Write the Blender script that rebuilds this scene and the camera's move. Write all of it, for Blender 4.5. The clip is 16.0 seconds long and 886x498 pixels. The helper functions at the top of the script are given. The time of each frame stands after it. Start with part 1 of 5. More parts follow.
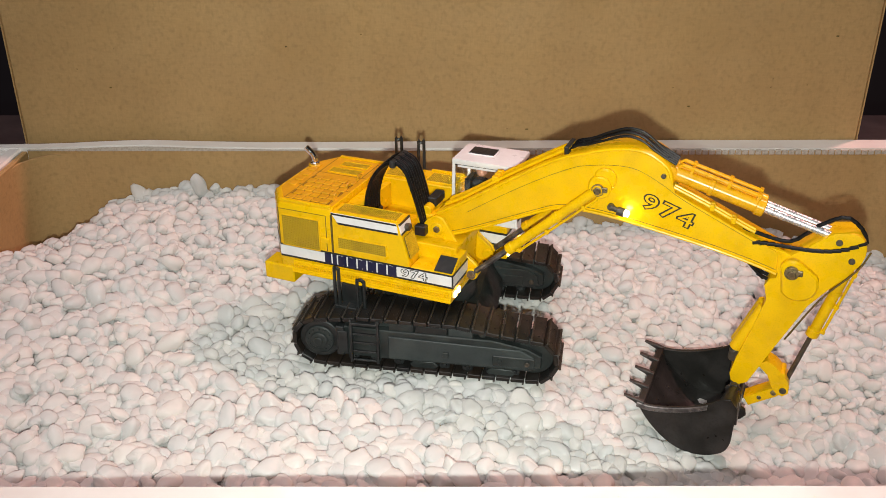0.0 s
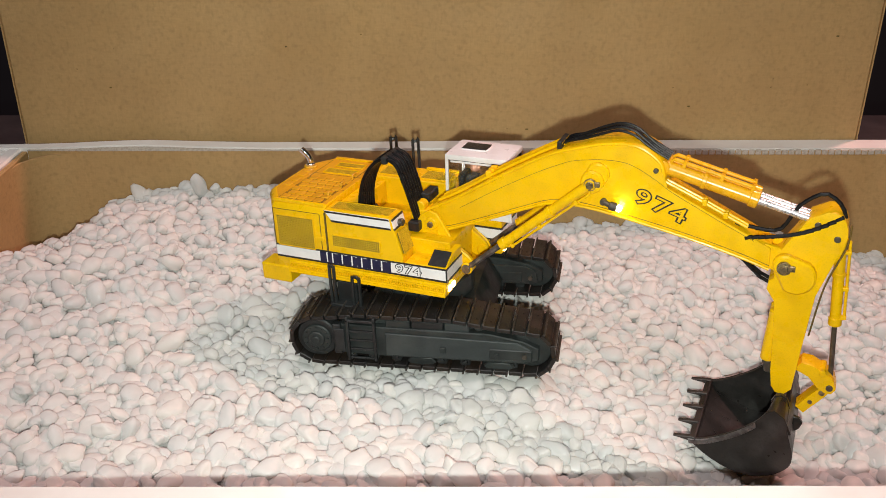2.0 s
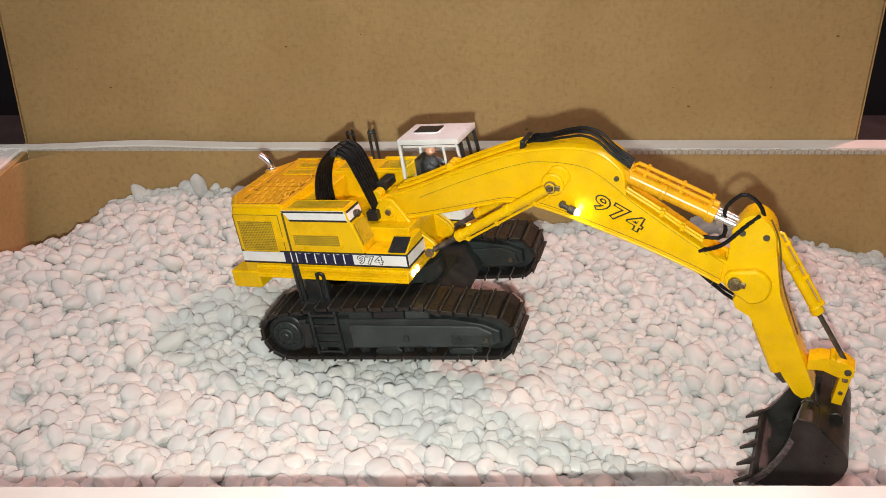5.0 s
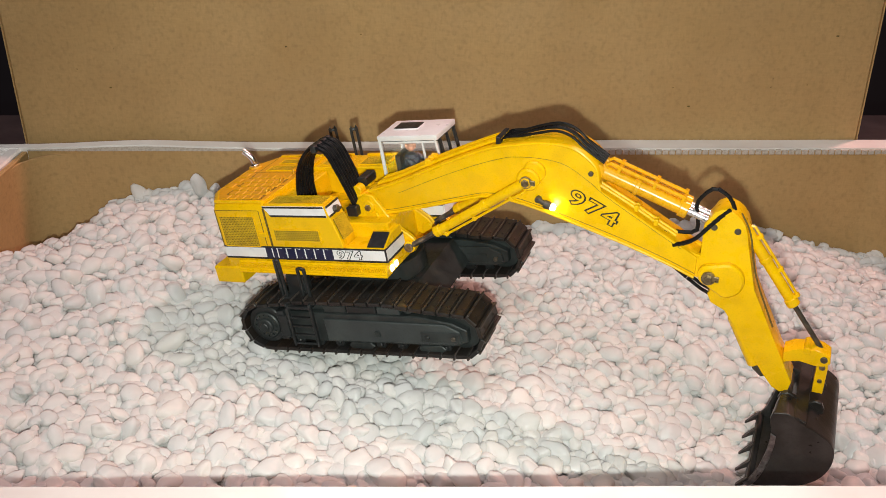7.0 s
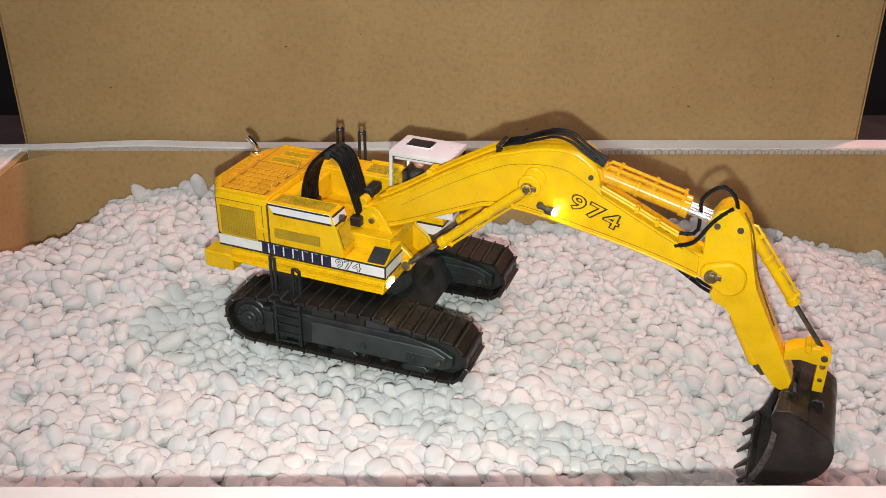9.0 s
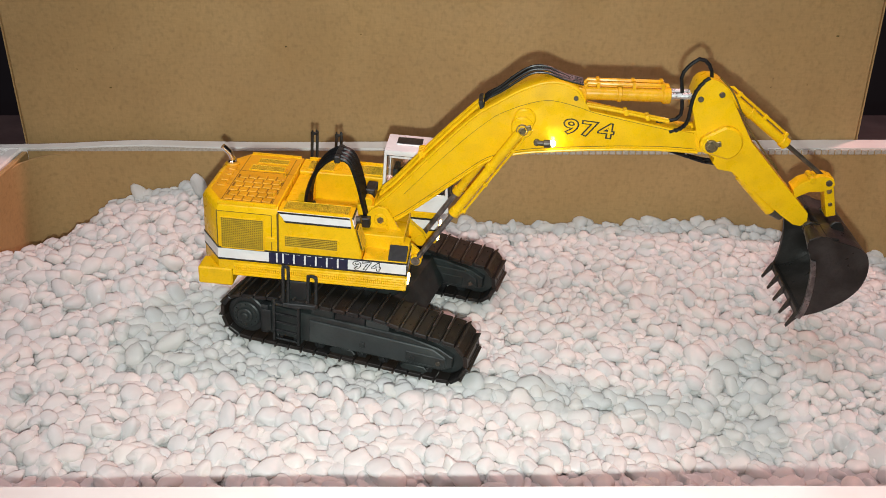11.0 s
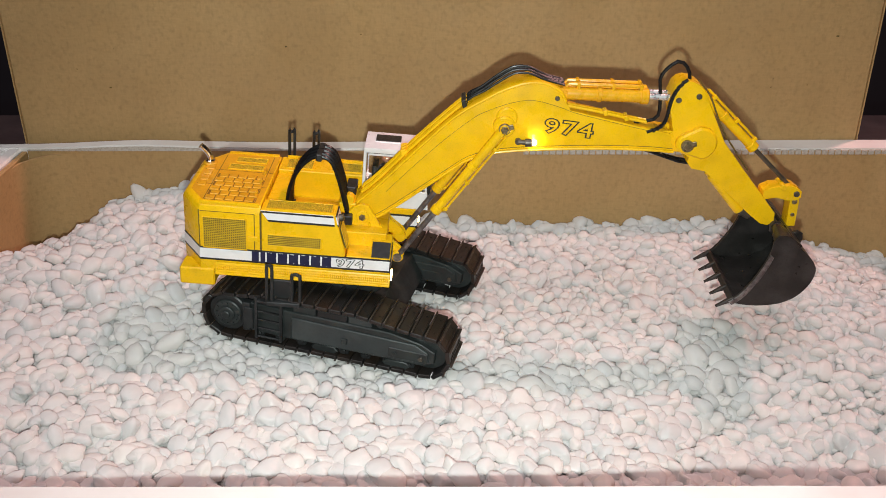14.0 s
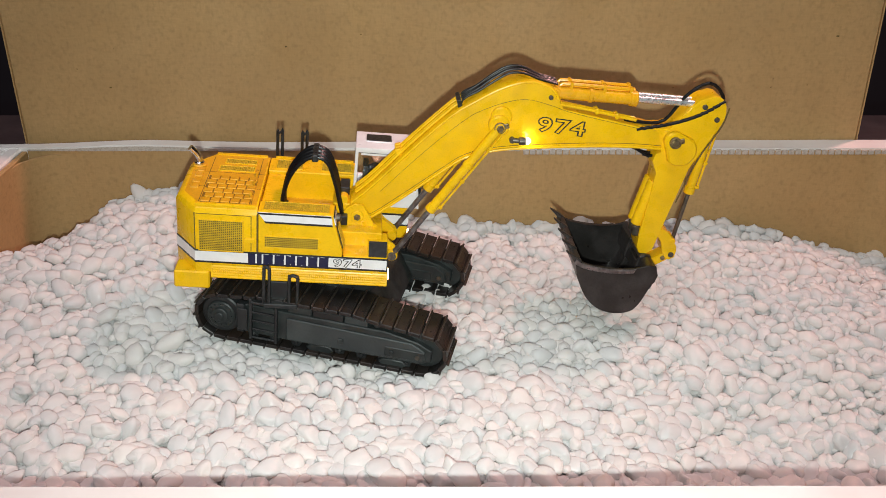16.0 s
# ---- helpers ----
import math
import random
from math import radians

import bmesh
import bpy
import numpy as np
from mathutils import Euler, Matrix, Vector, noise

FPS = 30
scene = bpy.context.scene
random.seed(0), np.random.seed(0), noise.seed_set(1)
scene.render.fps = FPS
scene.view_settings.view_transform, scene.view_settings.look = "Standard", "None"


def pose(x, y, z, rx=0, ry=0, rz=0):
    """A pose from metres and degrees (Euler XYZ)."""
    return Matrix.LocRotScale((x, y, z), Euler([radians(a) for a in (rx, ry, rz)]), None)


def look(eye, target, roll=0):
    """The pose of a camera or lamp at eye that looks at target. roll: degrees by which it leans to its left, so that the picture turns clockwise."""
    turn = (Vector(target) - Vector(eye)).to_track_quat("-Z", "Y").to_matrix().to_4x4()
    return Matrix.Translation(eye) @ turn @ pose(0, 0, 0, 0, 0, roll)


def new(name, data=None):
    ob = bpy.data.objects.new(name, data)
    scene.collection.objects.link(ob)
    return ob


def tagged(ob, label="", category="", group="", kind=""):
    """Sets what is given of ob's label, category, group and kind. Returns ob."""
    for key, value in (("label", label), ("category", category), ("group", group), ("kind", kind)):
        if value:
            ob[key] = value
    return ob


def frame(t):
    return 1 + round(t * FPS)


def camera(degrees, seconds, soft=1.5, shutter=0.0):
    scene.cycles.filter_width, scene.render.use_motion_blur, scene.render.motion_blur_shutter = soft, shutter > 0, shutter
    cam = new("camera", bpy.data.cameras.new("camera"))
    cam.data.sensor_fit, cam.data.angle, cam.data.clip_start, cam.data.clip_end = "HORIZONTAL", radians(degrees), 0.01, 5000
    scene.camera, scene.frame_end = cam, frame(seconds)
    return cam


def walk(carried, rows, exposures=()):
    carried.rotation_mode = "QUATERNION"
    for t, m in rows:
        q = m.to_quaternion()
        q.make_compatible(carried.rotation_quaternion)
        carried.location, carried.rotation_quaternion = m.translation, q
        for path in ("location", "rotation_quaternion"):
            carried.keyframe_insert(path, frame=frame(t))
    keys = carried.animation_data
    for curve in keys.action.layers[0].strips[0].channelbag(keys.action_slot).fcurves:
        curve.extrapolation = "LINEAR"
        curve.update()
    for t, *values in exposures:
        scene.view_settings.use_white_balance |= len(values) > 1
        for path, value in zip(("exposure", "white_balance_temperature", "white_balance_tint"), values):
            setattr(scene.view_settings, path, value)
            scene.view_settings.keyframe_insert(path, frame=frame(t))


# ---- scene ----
# ---- camera: it stands still on its support ----
cam = camera(51.304, 16.0, 0.85)
PATH = [
    (0.0, pose(0, 0, 0.290, 90 - 26.851, 0, 0)),
    (16.0, pose(0, 0, 0.290, 90 - 26.851, 0, 0)),
]
walk(cam, PATH, [(0.0, 0.0, 6500, 10), (7.4, 0.0, 6500, 10), (8.9, 0.0, 6200, 10), (16.0, 0.0, 6200, 10)])

# ---- light: the camera's own small lamp, a rosy room lamp, added fill, a dim room ----
world = bpy.data.worlds.new("room_air")
world.use_nodes = True
world.node_tree.nodes["Background"].inputs[0].default_value = (1.0, 0.90, 0.92, 1)
world.node_tree.nodes["Background"].inputs[1].default_value = 0.07
scene.world = world


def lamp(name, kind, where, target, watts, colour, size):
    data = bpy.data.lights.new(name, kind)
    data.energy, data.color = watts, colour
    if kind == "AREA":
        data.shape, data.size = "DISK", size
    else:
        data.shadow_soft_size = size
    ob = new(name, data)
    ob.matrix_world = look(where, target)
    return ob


camera_lamp = lamp("camera_lamp", "SPOT", (0.0, -0.012, 0.2710), (0.015, 0.54, 0.08), 7.5, (0.92, 1.0, 0.91), 0.004)
camera_lamp.data.spot_size, camera_lamp.data.spot_blend = radians(90), 1.0
lamp("room_lamp", "AREA", (0.70, 0.87, 1.32), (0.03, 0.40, 0.04), 12.8, (1.0, 0.49, 0.43), 0.08)
# wide overhead fill, added for general brightness; no such fixture is known
lamp("fill_lamp", "AREA", (-0.25, 0.02, 1.62), (0.0, 0.42, 0.05), 11.0, (1.0, 0.91, 0.91), 1.1)

# ---- materials ----


def material(name, base, rough=0.5, metal=0.0, second=None, scale=40.0, amount=0.5, grain=0.0, grain_scale=900.0,
             bump=0.0, bump_scale=600.0, soft=0.0, matte=0.0, spread=0.0, island=False, coat=0.0, low=0.42, high=0.62, detail=4.0, emit=None, fibre=0.0, gloss=0.5, clear=0.0):
    """A node material: base colour, large patches of a second colour, fine grain, relief and a spread from piece to piece."""
    m = bpy.data.materials.new(name)
    m.use_nodes = True
    n, l = m.node_tree.nodes, m.node_tree.links
    b = n["Principled BSDF"]
    b.inputs["Roughness"].default_value, b.inputs["Metallic"].default_value = rough, metal
    b.inputs["Coat Weight"].default_value = coat
    b.inputs["Specular IOR Level"].default_value = gloss
    b.inputs["Diffuse Roughness"].default_value = matte
    if soft:
        b.inputs["Subsurface Weight"].default_value, b.inputs["Subsurface Scale"].default_value = soft, 0.0012
        b.inputs["Subsurface Radius"].default_value = (1.0, 0.85, 0.78)
    b.inputs["Coat Roughness"].default_value = 0.2
    co = n.new("ShaderNodeTexCoord")
    rgb = n.new("ShaderNodeRGB")
    rgb.outputs[0].default_value = (*base, 1)
    out = rgb.outputs[0]

    def blend(a, bcol, fac, mode="MIX"):
        mix = n.new("ShaderNodeMix")
        mix.data_type, mix.blend_type = "RGBA", mode
        if isinstance(fac, float):
            mix.inputs["Factor"].default_value = fac
        else:
            l.new(fac, mix.inputs["Factor"])
        l.new(a, mix.inputs["A"])
        if isinstance(bcol, tuple):
            mix.inputs["B"].default_value = (*bcol, 1)
        else:
            l.new(bcol, mix.inputs["B"])
        return mix.outputs["Result"]

    def noise_at(s, d=4.0):
        t = n.new("ShaderNodeTexNoise")
        t.inputs["Scale"].default_value, t.inputs["Detail"].default_value = s, d
        l.new(co.outputs["Object"], t.inputs["Vector"])
        return t.outputs["Fac"]

    def ramp(fac, a, z, lo=0.0, hi=1.0):
        r = n.new("ShaderNodeMapRange")
        l.new(fac, r.inputs["Value"])
        for k, v in (("From Min", a), ("From Max", z), ("To Min", lo), ("To Max", hi)):
            r.inputs[k].default_value = v
        return r.outputs["Result"]

    if second:
        out = blend(out, second, ramp(noise_at(scale, detail), low, high, 0.0, amount))
    if grain:
        out = blend(out, (base[0] * 0.35, base[1] * 0.33, base[2] * 0.3), ramp(noise_at(grain_scale, 6.0), 0.5, 0.75, 0.0, grain))
    if fibre:
        for sx, sz, a, z in ((160.0, 900.0, 0.30, 0.72), (1100.0, 240.0, 0.32, 0.70)):
            mp = n.new("ShaderNodeMapping")
            mp.inputs["Scale"].default_value = (sx, sx, sz)
            l.new(co.outputs["Object"], mp.inputs["Vector"])
            t = n.new("ShaderNodeTexNoise")
            t.inputs["Scale"].default_value, t.inputs["Detail"].default_value = 1.0, 3.0
            l.new(mp.outputs["Vector"], t.inputs["Vector"])
            out = blend(out, (base[0] * 0.62, base[1] * 0.62, base[2] * 0.62), ramp(t.outputs["Fac"], a, z, 0.0, fibre))
    if spread:
        if island:
            g = n.new("ShaderNodeNewGeometry")
            rand = g.outputs["Random Per Island"]
        else:
            g = n.new("ShaderNodeObjectInfo")
            rand = g.outputs["Random"]
        hsv = n.new("ShaderNodeHueSaturation")
        l.new(out, hsv.inputs["Color"])
        l.new(ramp(rand, 0.0, 1.0, 1 - spread, 1.0), hsv.inputs["Value"])
        l.new(ramp(rand, 0.2, 0.9, 0.4, 1.8), hsv.inputs["Saturation"])
        out = hsv.outputs["Color"]
    l.new(out, b.inputs["Base Color"])
    rr = n.new("ShaderNodeMapRange")
    l.new(noise_at(scale * 2.3), rr.inputs["Value"])
    for k, v in (("From Min", 0.3), ("From Max", 0.7), ("To Min", max(0.02, rough - 0.1)), ("To Max", min(1.0, rough + 0.12))):
        rr.inputs[k].default_value = v
    l.new(rr.outputs["Result"], b.inputs["Roughness"])
    if bump:
        bn = n.new("ShaderNodeBump")
        bn.inputs["Strength"].default_value, bn.inputs["Distance"].default_value = bump, 0.0006
        l.new(noise_at(bump_scale, 5.0), bn.inputs["Height"])
        l.new(bn.outputs["Normal"], b.inputs["Normal"])
    if clear:
        thin = n.new("ShaderNodeBsdfTranslucent")
        l.new(out, thin.inputs["Color"])
        mix = n.new("ShaderNodeMixShader")
        mix.inputs[0].default_value = clear
        l.new(b.outputs[0], mix.inputs[1])
        l.new(thin.outputs[0], mix.inputs[2])
        l.new(mix.outputs[0], n["Material Output"].inputs["Surface"])
    if emit:
        b.inputs["Emission Color"].default_value, b.inputs["Emission Strength"].default_value = (*emit[0], 1), emit[1]
    return m


M_CARD = material("brown_cardboard", (0.475, 0.298, 0.124), 0.80, second=(0.42, 0.257, 0.103), scale=14, amount=0.8, grain=0.32,
                  grain_scale=330, fibre=0.22, bump=0.5, bump_scale=260)
M_EDGE = material("cut_board_edge", (0.50, 0.45, 0.40), 0.9, second=(0.36, 0.31, 0.26), scale=700, amount=0.7, bump=0.4, bump_scale=900)
M_WHITE_BOARD = material("white_lined_board", (0.80, 0.78, 0.76), 0.45, second=(0.70, 0.66, 0.63), scale=30, amount=0.6, bump=0.1, bump_scale=300)
M_PEBBLE = material("white_pebble", (0.89, 0.87, 0.855), 0.36, second=(0.85, 0.825, 0.81), scale=120, amount=0.6, spread=0.12, island=True, clear=0.35, matte=0.5,
                    bump=0.15, bump_scale=500)
M_PEBBLE_ONE = material("white_pebble_single", (0.89, 0.87, 0.855), 0.36, second=(0.85, 0.825, 0.81), scale=1.1, amount=0.6, spread=0.12, clear=0.35, matte=0.5,
                        bump=0.25, bump_scale=4.5)
M_BED = material("pebble_dust", (0.72, 0.70, 0.68), 0.9, second=(0.6, 0.57, 0.55), scale=150, amount=0.7, bump=0.6, bump_scale=300)
M_YELLOW = material("yellow_paint", (0.86, 0.50, 0.002), 0.30, gloss=0.32, second=(0.60, 0.32, 0.004), scale=90, amount=0.45, grain=0.22, grain_scale=1500,
                    bump=0.06, bump_scale=1500, low=0.45, high=0.75)
M_YELLOW_ROOF = material("amber_yellow_paint", (0.74, 0.37, 0.006), 0.4, second=(0.52, 0.25, 0.004), scale=110, amount=0.5, grain=0.3,
                         grain_scale=1400, bump=0.08, bump_scale=1400)
M_TILE_GAP = material("dirty_amber_paint", (0.26, 0.125, 0.004), 0.6, second=(0.14, 0.07, 0.004), scale=400, amount=0.6)
M_YELLOW_DIRTY = material("washed_yellow_mesh", (0.62, 0.39, 0.012), 0.45, second=(0.40, 0.24, 0.012), scale=300, amount=0.6, grain=0.2,
                          grain_scale=2200)
M_VENT_BACK = material("dark_vent_back", (0.05, 0.035, 0.008), 0.7, second=(0.12, 0.08, 0.01), scale=500, amount=0.6)
M_WASH = material("dark_panel_line", (0.10, 0.06, 0.01), 0.7, second=(0.2, 0.12, 0.01), scale=800, amount=0.6)
M_CYL = material("amber_cylinder_paint", (0.80, 0.40, 0.006), 0.28, second=(0.62, 0.30, 0.006), scale=160, amount=0.5, grain=0.2, grain_scale=1500)
M_CHROME = material("bright_steel", (0.88, 0.88, 0.90), 0.30, metal=0.8, second=(0.55, 0.55, 0.56), scale=300, amount=0.5)
M_EXHAUST = material("polished_chrome", (0.75, 0.76, 0.78), 0.14, metal=1.0, second=(0.5, 0.5, 0.5), scale=300, amount=0.5)
M_STEEL = material("dull_steel", (0.13, 0.11, 0.085), 0.40, metal=0.6, second=(0.05, 0.045, 0.04), scale=300, amount=0.6)
M_BOLT = material("yellowed_steel", (0.34, 0.27, 0.15), 0.34, metal=0.75, second=(0.10, 0.08, 0.05), scale=400, amount=0.7)
M_BLACK = material("black_plastic", (0.011, 0.012, 0.0125), 0.38, second=(0.024, 0.027, 0.028), scale=120, amount=0.7, bump=0.12, bump_scale=900)
M_FRAME = material("charcoal_frame_paint", (0.016, 0.0195, 0.0195), 0.42, second=(0.03, 0.036, 0.035), scale=90, amount=0.8, grain=0.3,
                   grain_scale=900, bump=0.12, bump_scale=900)
# frame charcoal made lighter: the light on the track's outer faces is in the colour
M_PLATE_LIT = material("charcoal_plate_lit", (0.030, 0.036, 0.037), 0.40, second=(0.046, 0.055, 0.054), scale=70, amount=0.8, grain=0.3,
                   grain_scale=900, bump=0.1, bump_scale=900)
M_SHOE = material("dusty_black_track", (0.013, 0.012, 0.0115), 0.38, second=(0.025, 0.020, 0.017), scale=60, amount=0.8, spread=0.4,
                  bump=0.2, bump_scale=900)
M_BUCKET = material("worn_bucket_steel", (0.021, 0.019, 0.0175), 0.36, metal=0.3, second=(0.050, 0.044, 0.043), scale=70, amount=0.8, grain=0.35,
                    grain_scale=1100, bump=0.15, bump_scale=700)
M_WORN = material("rubbed_steel_edge", (0.26, 0.24, 0.24), 0.36, metal=0.8, second=(0.09, 0.08, 0.08), scale=260, amount=0.8)
M_TOOTH = material("worn_tooth_steel", (0.07, 0.064, 0.06), 0.36, metal=0.6, second=(0.05, 0.045, 0.045), scale=260, amount=0.8)
M_GROUSER = material("rubbed_track_edge", (0.085, 0.072, 0.062), 0.34, metal=0.5, second=(0.02, 0.018, 0.016), scale=160, amount=0.8)
M_HOSE = material("black_rubber_hose", (0.005, 0.005, 0.006), 0.34, gloss=0.25, second=(0.012, 0.012, 0.013), scale=300, amount=0.6)
M_WHITE = material("white_paint", (0.80, 0.79, 0.80), 0.35, second=(0.68, 0.66, 0.66), scale=120, amount=0.5, grain=0.06, grain_scale=1500)
M_BLUE = material("navy_print", (0.008, 0.011, 0.045), 0.4, second=(0.014, 0.018, 0.06), scale=400, amount=0.6)
M_INK = material("black_print", (0.012, 0.012, 0.014), 0.4, second=(0.03, 0.03, 0.03), scale=400, amount=0.6)
M_LIGHT = material("lit_lamp", (1.0, 0.9, 0.6), 0.3, emit=((1.0, 0.80, 0.42), 60.0))
M_LIGHT_WARM = material("lit_amber_lamp", (1.0, 0.85, 0.5), 0.3, emit=((1.0, 0.62, 0.20), 7.0))
M_DOLL = material("charcoal_doll", (0.045, 0.045, 0.05), 0.5, second=(0.07, 0.07, 0.075), scale=300, amount=0.6)
M_DOLL_SKIN = material("doll_face", (0.55, 0.26, 0.17), 0.5, second=(0.45, 0.2, 0.13), scale=400, amount=0.5)
M_ROOM = material("dim_room_wall", (0.035, 0.036, 0.045), 0.9, second=(0.05, 0.045, 0.05), scale=3, amount=0.7)
M_TABLE = material("dark_table", (0.03, 0.026, 0.028), 0.5, second=(0.05, 0.04, 0.04), scale=14, amount=0.7, grain=0.3, grain_scale=90)
M_GLASS = bpy.data.materials.new("cab_glass")
M_GLASS.use_nodes = True
_b = M_GLASS.node_tree.nodes["Principled BSDF"]
_b.inputs["Base Color"].default_value = (0.95, 0.97, 0.97, 1)
_b.inputs["Roughness"].default_value, _b.inputs["Transmission Weight"].default_value, _b.inputs["IOR"].default_value = 0.03, 1.0, 1.3

# ---- mesh tools: sizes of small things are in millimetres ----
MM = 0.001


def part(name, bm, mat, parent=None, label="", unit=MM, sharp=32, second=None):
    """One mesh object from a bmesh, under a thing or a part."""
    bmesh.ops.recalc_face_normals(bm, faces=bm.faces[:])
    me = bpy.data.meshes.new(name)
    bm.to_mesh(me)
    bm.free()
    if unit != 1:
        me.transform(Matrix.Scale(unit, 4))
    me.polygons.foreach_set("use_smooth", [True] * len(me.polygons))
    me.set_sharp_from_angle(angle=radians(sharp))
    me.materials.append(mat)
    if second:
        me.materials.append(second)
    ob = new(name, me)
    if parent:
        ob.parent = parent
    if label:
        ob["label"] = label
    return ob


def bevelled(bm, geom_faces, width, seg=1):
    if width > 0:
        edges = {e for f in geom_faces for e in f.edges}
        bmesh.ops.bevel(bm, geom=list(edges), offset=width, segments=seg, affect="EDGES", profile=0.7, clamp_overlap=True)


def block(bm, x0, x1, y0, y1, z0, z1, bev=0.4, seg=1, turn=None):
    v = [bm.verts.new((x, y, z)) for x in (x0, x1) for y in (y0, y1) for z in (z0, z1)]
    if turn:
        for w in v:
            w.co = turn @ w.co
    f = [bm.faces.new([v[i] for i in q]) for q in ((0, 1, 3, 2), (4, 6, 7, 5), (0, 4, 5, 1), (2, 3, 7, 6), (0, 2, 6, 4), (1, 5, 7, 3))]
    bevelled(bm, f, bev, seg)


def prism(bm, pts, y0, y1, bev=0.4, axis="y", seg=1):
    """A side outline (x, z) carried from y0 to y1; axis z: a plan (x, y) carried from z y0 to y1; axis x: (y, z) along x."""
    put = {"y": lambda a, c, d: (a, d, c), "z": lambda a, c, d: (a, c, d), "x": lambda a, c, d: (d, a, c)}[axis]
    lo = [bm.verts.new(put(a, c, y0)) for a, c in pts]
    hi = [bm.verts.new(put(a, c, y1)) for a, c in pts]
    caps = [bm.faces.new(lo), bm.faces.new(hi[::-1])]
    f = caps + [bm.faces.new((lo[i], lo[i - 1], hi[i - 1], hi[i])) for i in range(len(pts))]
    bmesh.ops.recalc_face_normals(bm, faces=f)
    if bev > 0:
        edges = {e for c in caps for e in c.edges}
        bmesh.ops.bevel(bm, geom=list(edges), offset=bev, segments=seg, affect="EDGES", profile=0.7, clamp_overlap=True)


def tube(bm, pts, r, n=8, closed_ends=True):
    """A round bar along points."""
    pts = [Vector(p) for p in pts]
    rings, up = [], None
    for i, p in enumerate(pts):
        d = (pts[min(i + 1, len(pts) - 1)] - pts[max(i - 1, 0)]).normalized()
        if up is None:
            up = d.orthogonal().normalized()
        up = (up - d * up.dot(d)).normalized()
        side = d.cross(up)
        rings.append([bm.verts.new(p + (up * math.cos(2 * math.pi * k / n) + side * math.sin(2 * math.pi * k / n)) * r) for k in range(n)])
    for a, b in zip(rings, rings[1:]):
        for k in range(n):
            bm.faces.new((a[k], a[(k + 1) % n], b[(k + 1) % n], b[k]))
    if closed_ends:
        bm.faces.new(rings[0][::-1])
        bm.faces.new(rings[-1])


def rod(bm, a, b, r, n=16, bev=0.0):
    """A round bar with rounded rims from a to b."""
    a, b = Vector(a), Vector(b)
    d = (b - a).normalized()
    up = d.orthogonal().normalized()
    side = d.cross(up)
    steps = [(a, r)] if bev <= 0 else [(a, r - bev), (a + d * bev, r)]
    steps += [(b, r)] if bev <= 0 else [(b - d * bev, r), (b, r - bev)]
    rings = [[bm.verts.new(p + (up * math.cos(2 * math.pi * k / n) + side * math.sin(2 * math.pi * k / n)) * q) for k in range(n)] for p, q in steps]
    for p, q in zip(rings, rings[1:]):
        for k in range(n):
            bm.faces.new((p[k], p[(k + 1) % n], q[(k + 1) % n], q[k]))
    bm.faces.new(rings[0][::-1])
    bm.faces.new(rings[-1])


def curve_points(ctrl, n=6):
    """A smooth line through control points (Catmull-Rom)."""
    c = [Vector(p) for p in ctrl]
    c = [c[0] * 2 - c[1]] + c + [c[-1] * 2 - c[-2]]
    out = []
    for i in range(1, len(c) - 2):
        for k in range(n):
            t = k / n
            out.append(0.5 * ((2 * c[i]) + (c[i + 1] - c[i - 1]) * t + (2 * c[i - 1] - 5 * c[i] + 4 * c[i + 1] - c[i + 2]) * t * t
                              + (3 * c[i] - c[i - 1] - 3 * c[i + 1] + c[i + 2]) * t ** 3))
    out.append(c[-2])
    return out


def lettering(name, text, size, offset, m, mat, parent, depth=0.08, pitch=0.66, wide=1.0):
    """Raised writing, one mesh for each character; m places its plane."""
    for k, ch in enumerate(text):
        cu = bpy.data.curves.new(name, "FONT")
        cu.body, cu.size, cu.offset, cu.extrude, cu.resolution_u = ch, size, offset, depth, 3
        tmp = new("tmp", cu)
        me = bpy.data.meshes.new_from_object(tmp)
        bpy.data.objects.remove(tmp)
        me.name = name
        me.transform(m @ Matrix.Translation((k * size * pitch * wide, 0, 0)) @ Matrix.Diagonal((wide, 1, 1, 1)))
        me.transform(Matrix.Scale(MM, 4))
        me.materials.clear()
        me.materials.append(mat)
        new(name, me).parent = parent


# ---- the room and the table ----


def slab(name, x0, x1, y0, y1, z0, z1, mat, label, category, bev=0.002):
    bm = bmesh.new()
    block(bm, x0, x1, y0, y1, z0, z1, bev)
    return tagged(part(name, bm, mat, unit=1), label, category, kind="structure")


slab("floor", -2.0, 2.0, -1.6, 2.4, -0.78, -0.74, M_ROOM, "dark unlit floor of the room", "floor", 0)
slab("wall_north", -2.0, 2.0, 2.40, 2.46, -0.74, 1.8, M_ROOM, "dark unlit wall behind the open box", "wall", 0)
slab("wall_south", -2.0, 2.0, -1.66, -1.6, -0.74, 1.8, M_ROOM, "dark unlit wall of the room", "wall", 0)
slab("wall_west", -2.06, -2.0, -1.6, 2.4, -0.74, 1.8, M_ROOM, "dark unlit wall of the room", "wall", 0)
slab("wall_east", 2.0, 2.06, -1.6, 2.4, -0.74, 1.8, M_ROOM, "dark unlit wall of the room", "wall", 0)
slab("ceiling", -2.06, 2.06, -1.66, 2.46, 1.8, 1.84, M_ROOM, "dark unlit ceiling of the room", "ceiling", 0)
table = tagged(new("table"), "dark wooden table under the cardboard box", "table")
table.location = (0, 0.38, -0.74)
_bm = bmesh.new()
block(_bm, -0.75, 0.75, -0.50, 0.50, 0.705, 0.735, 0.004)
part("tabletop", _bm, M_TABLE, table, unit=1)
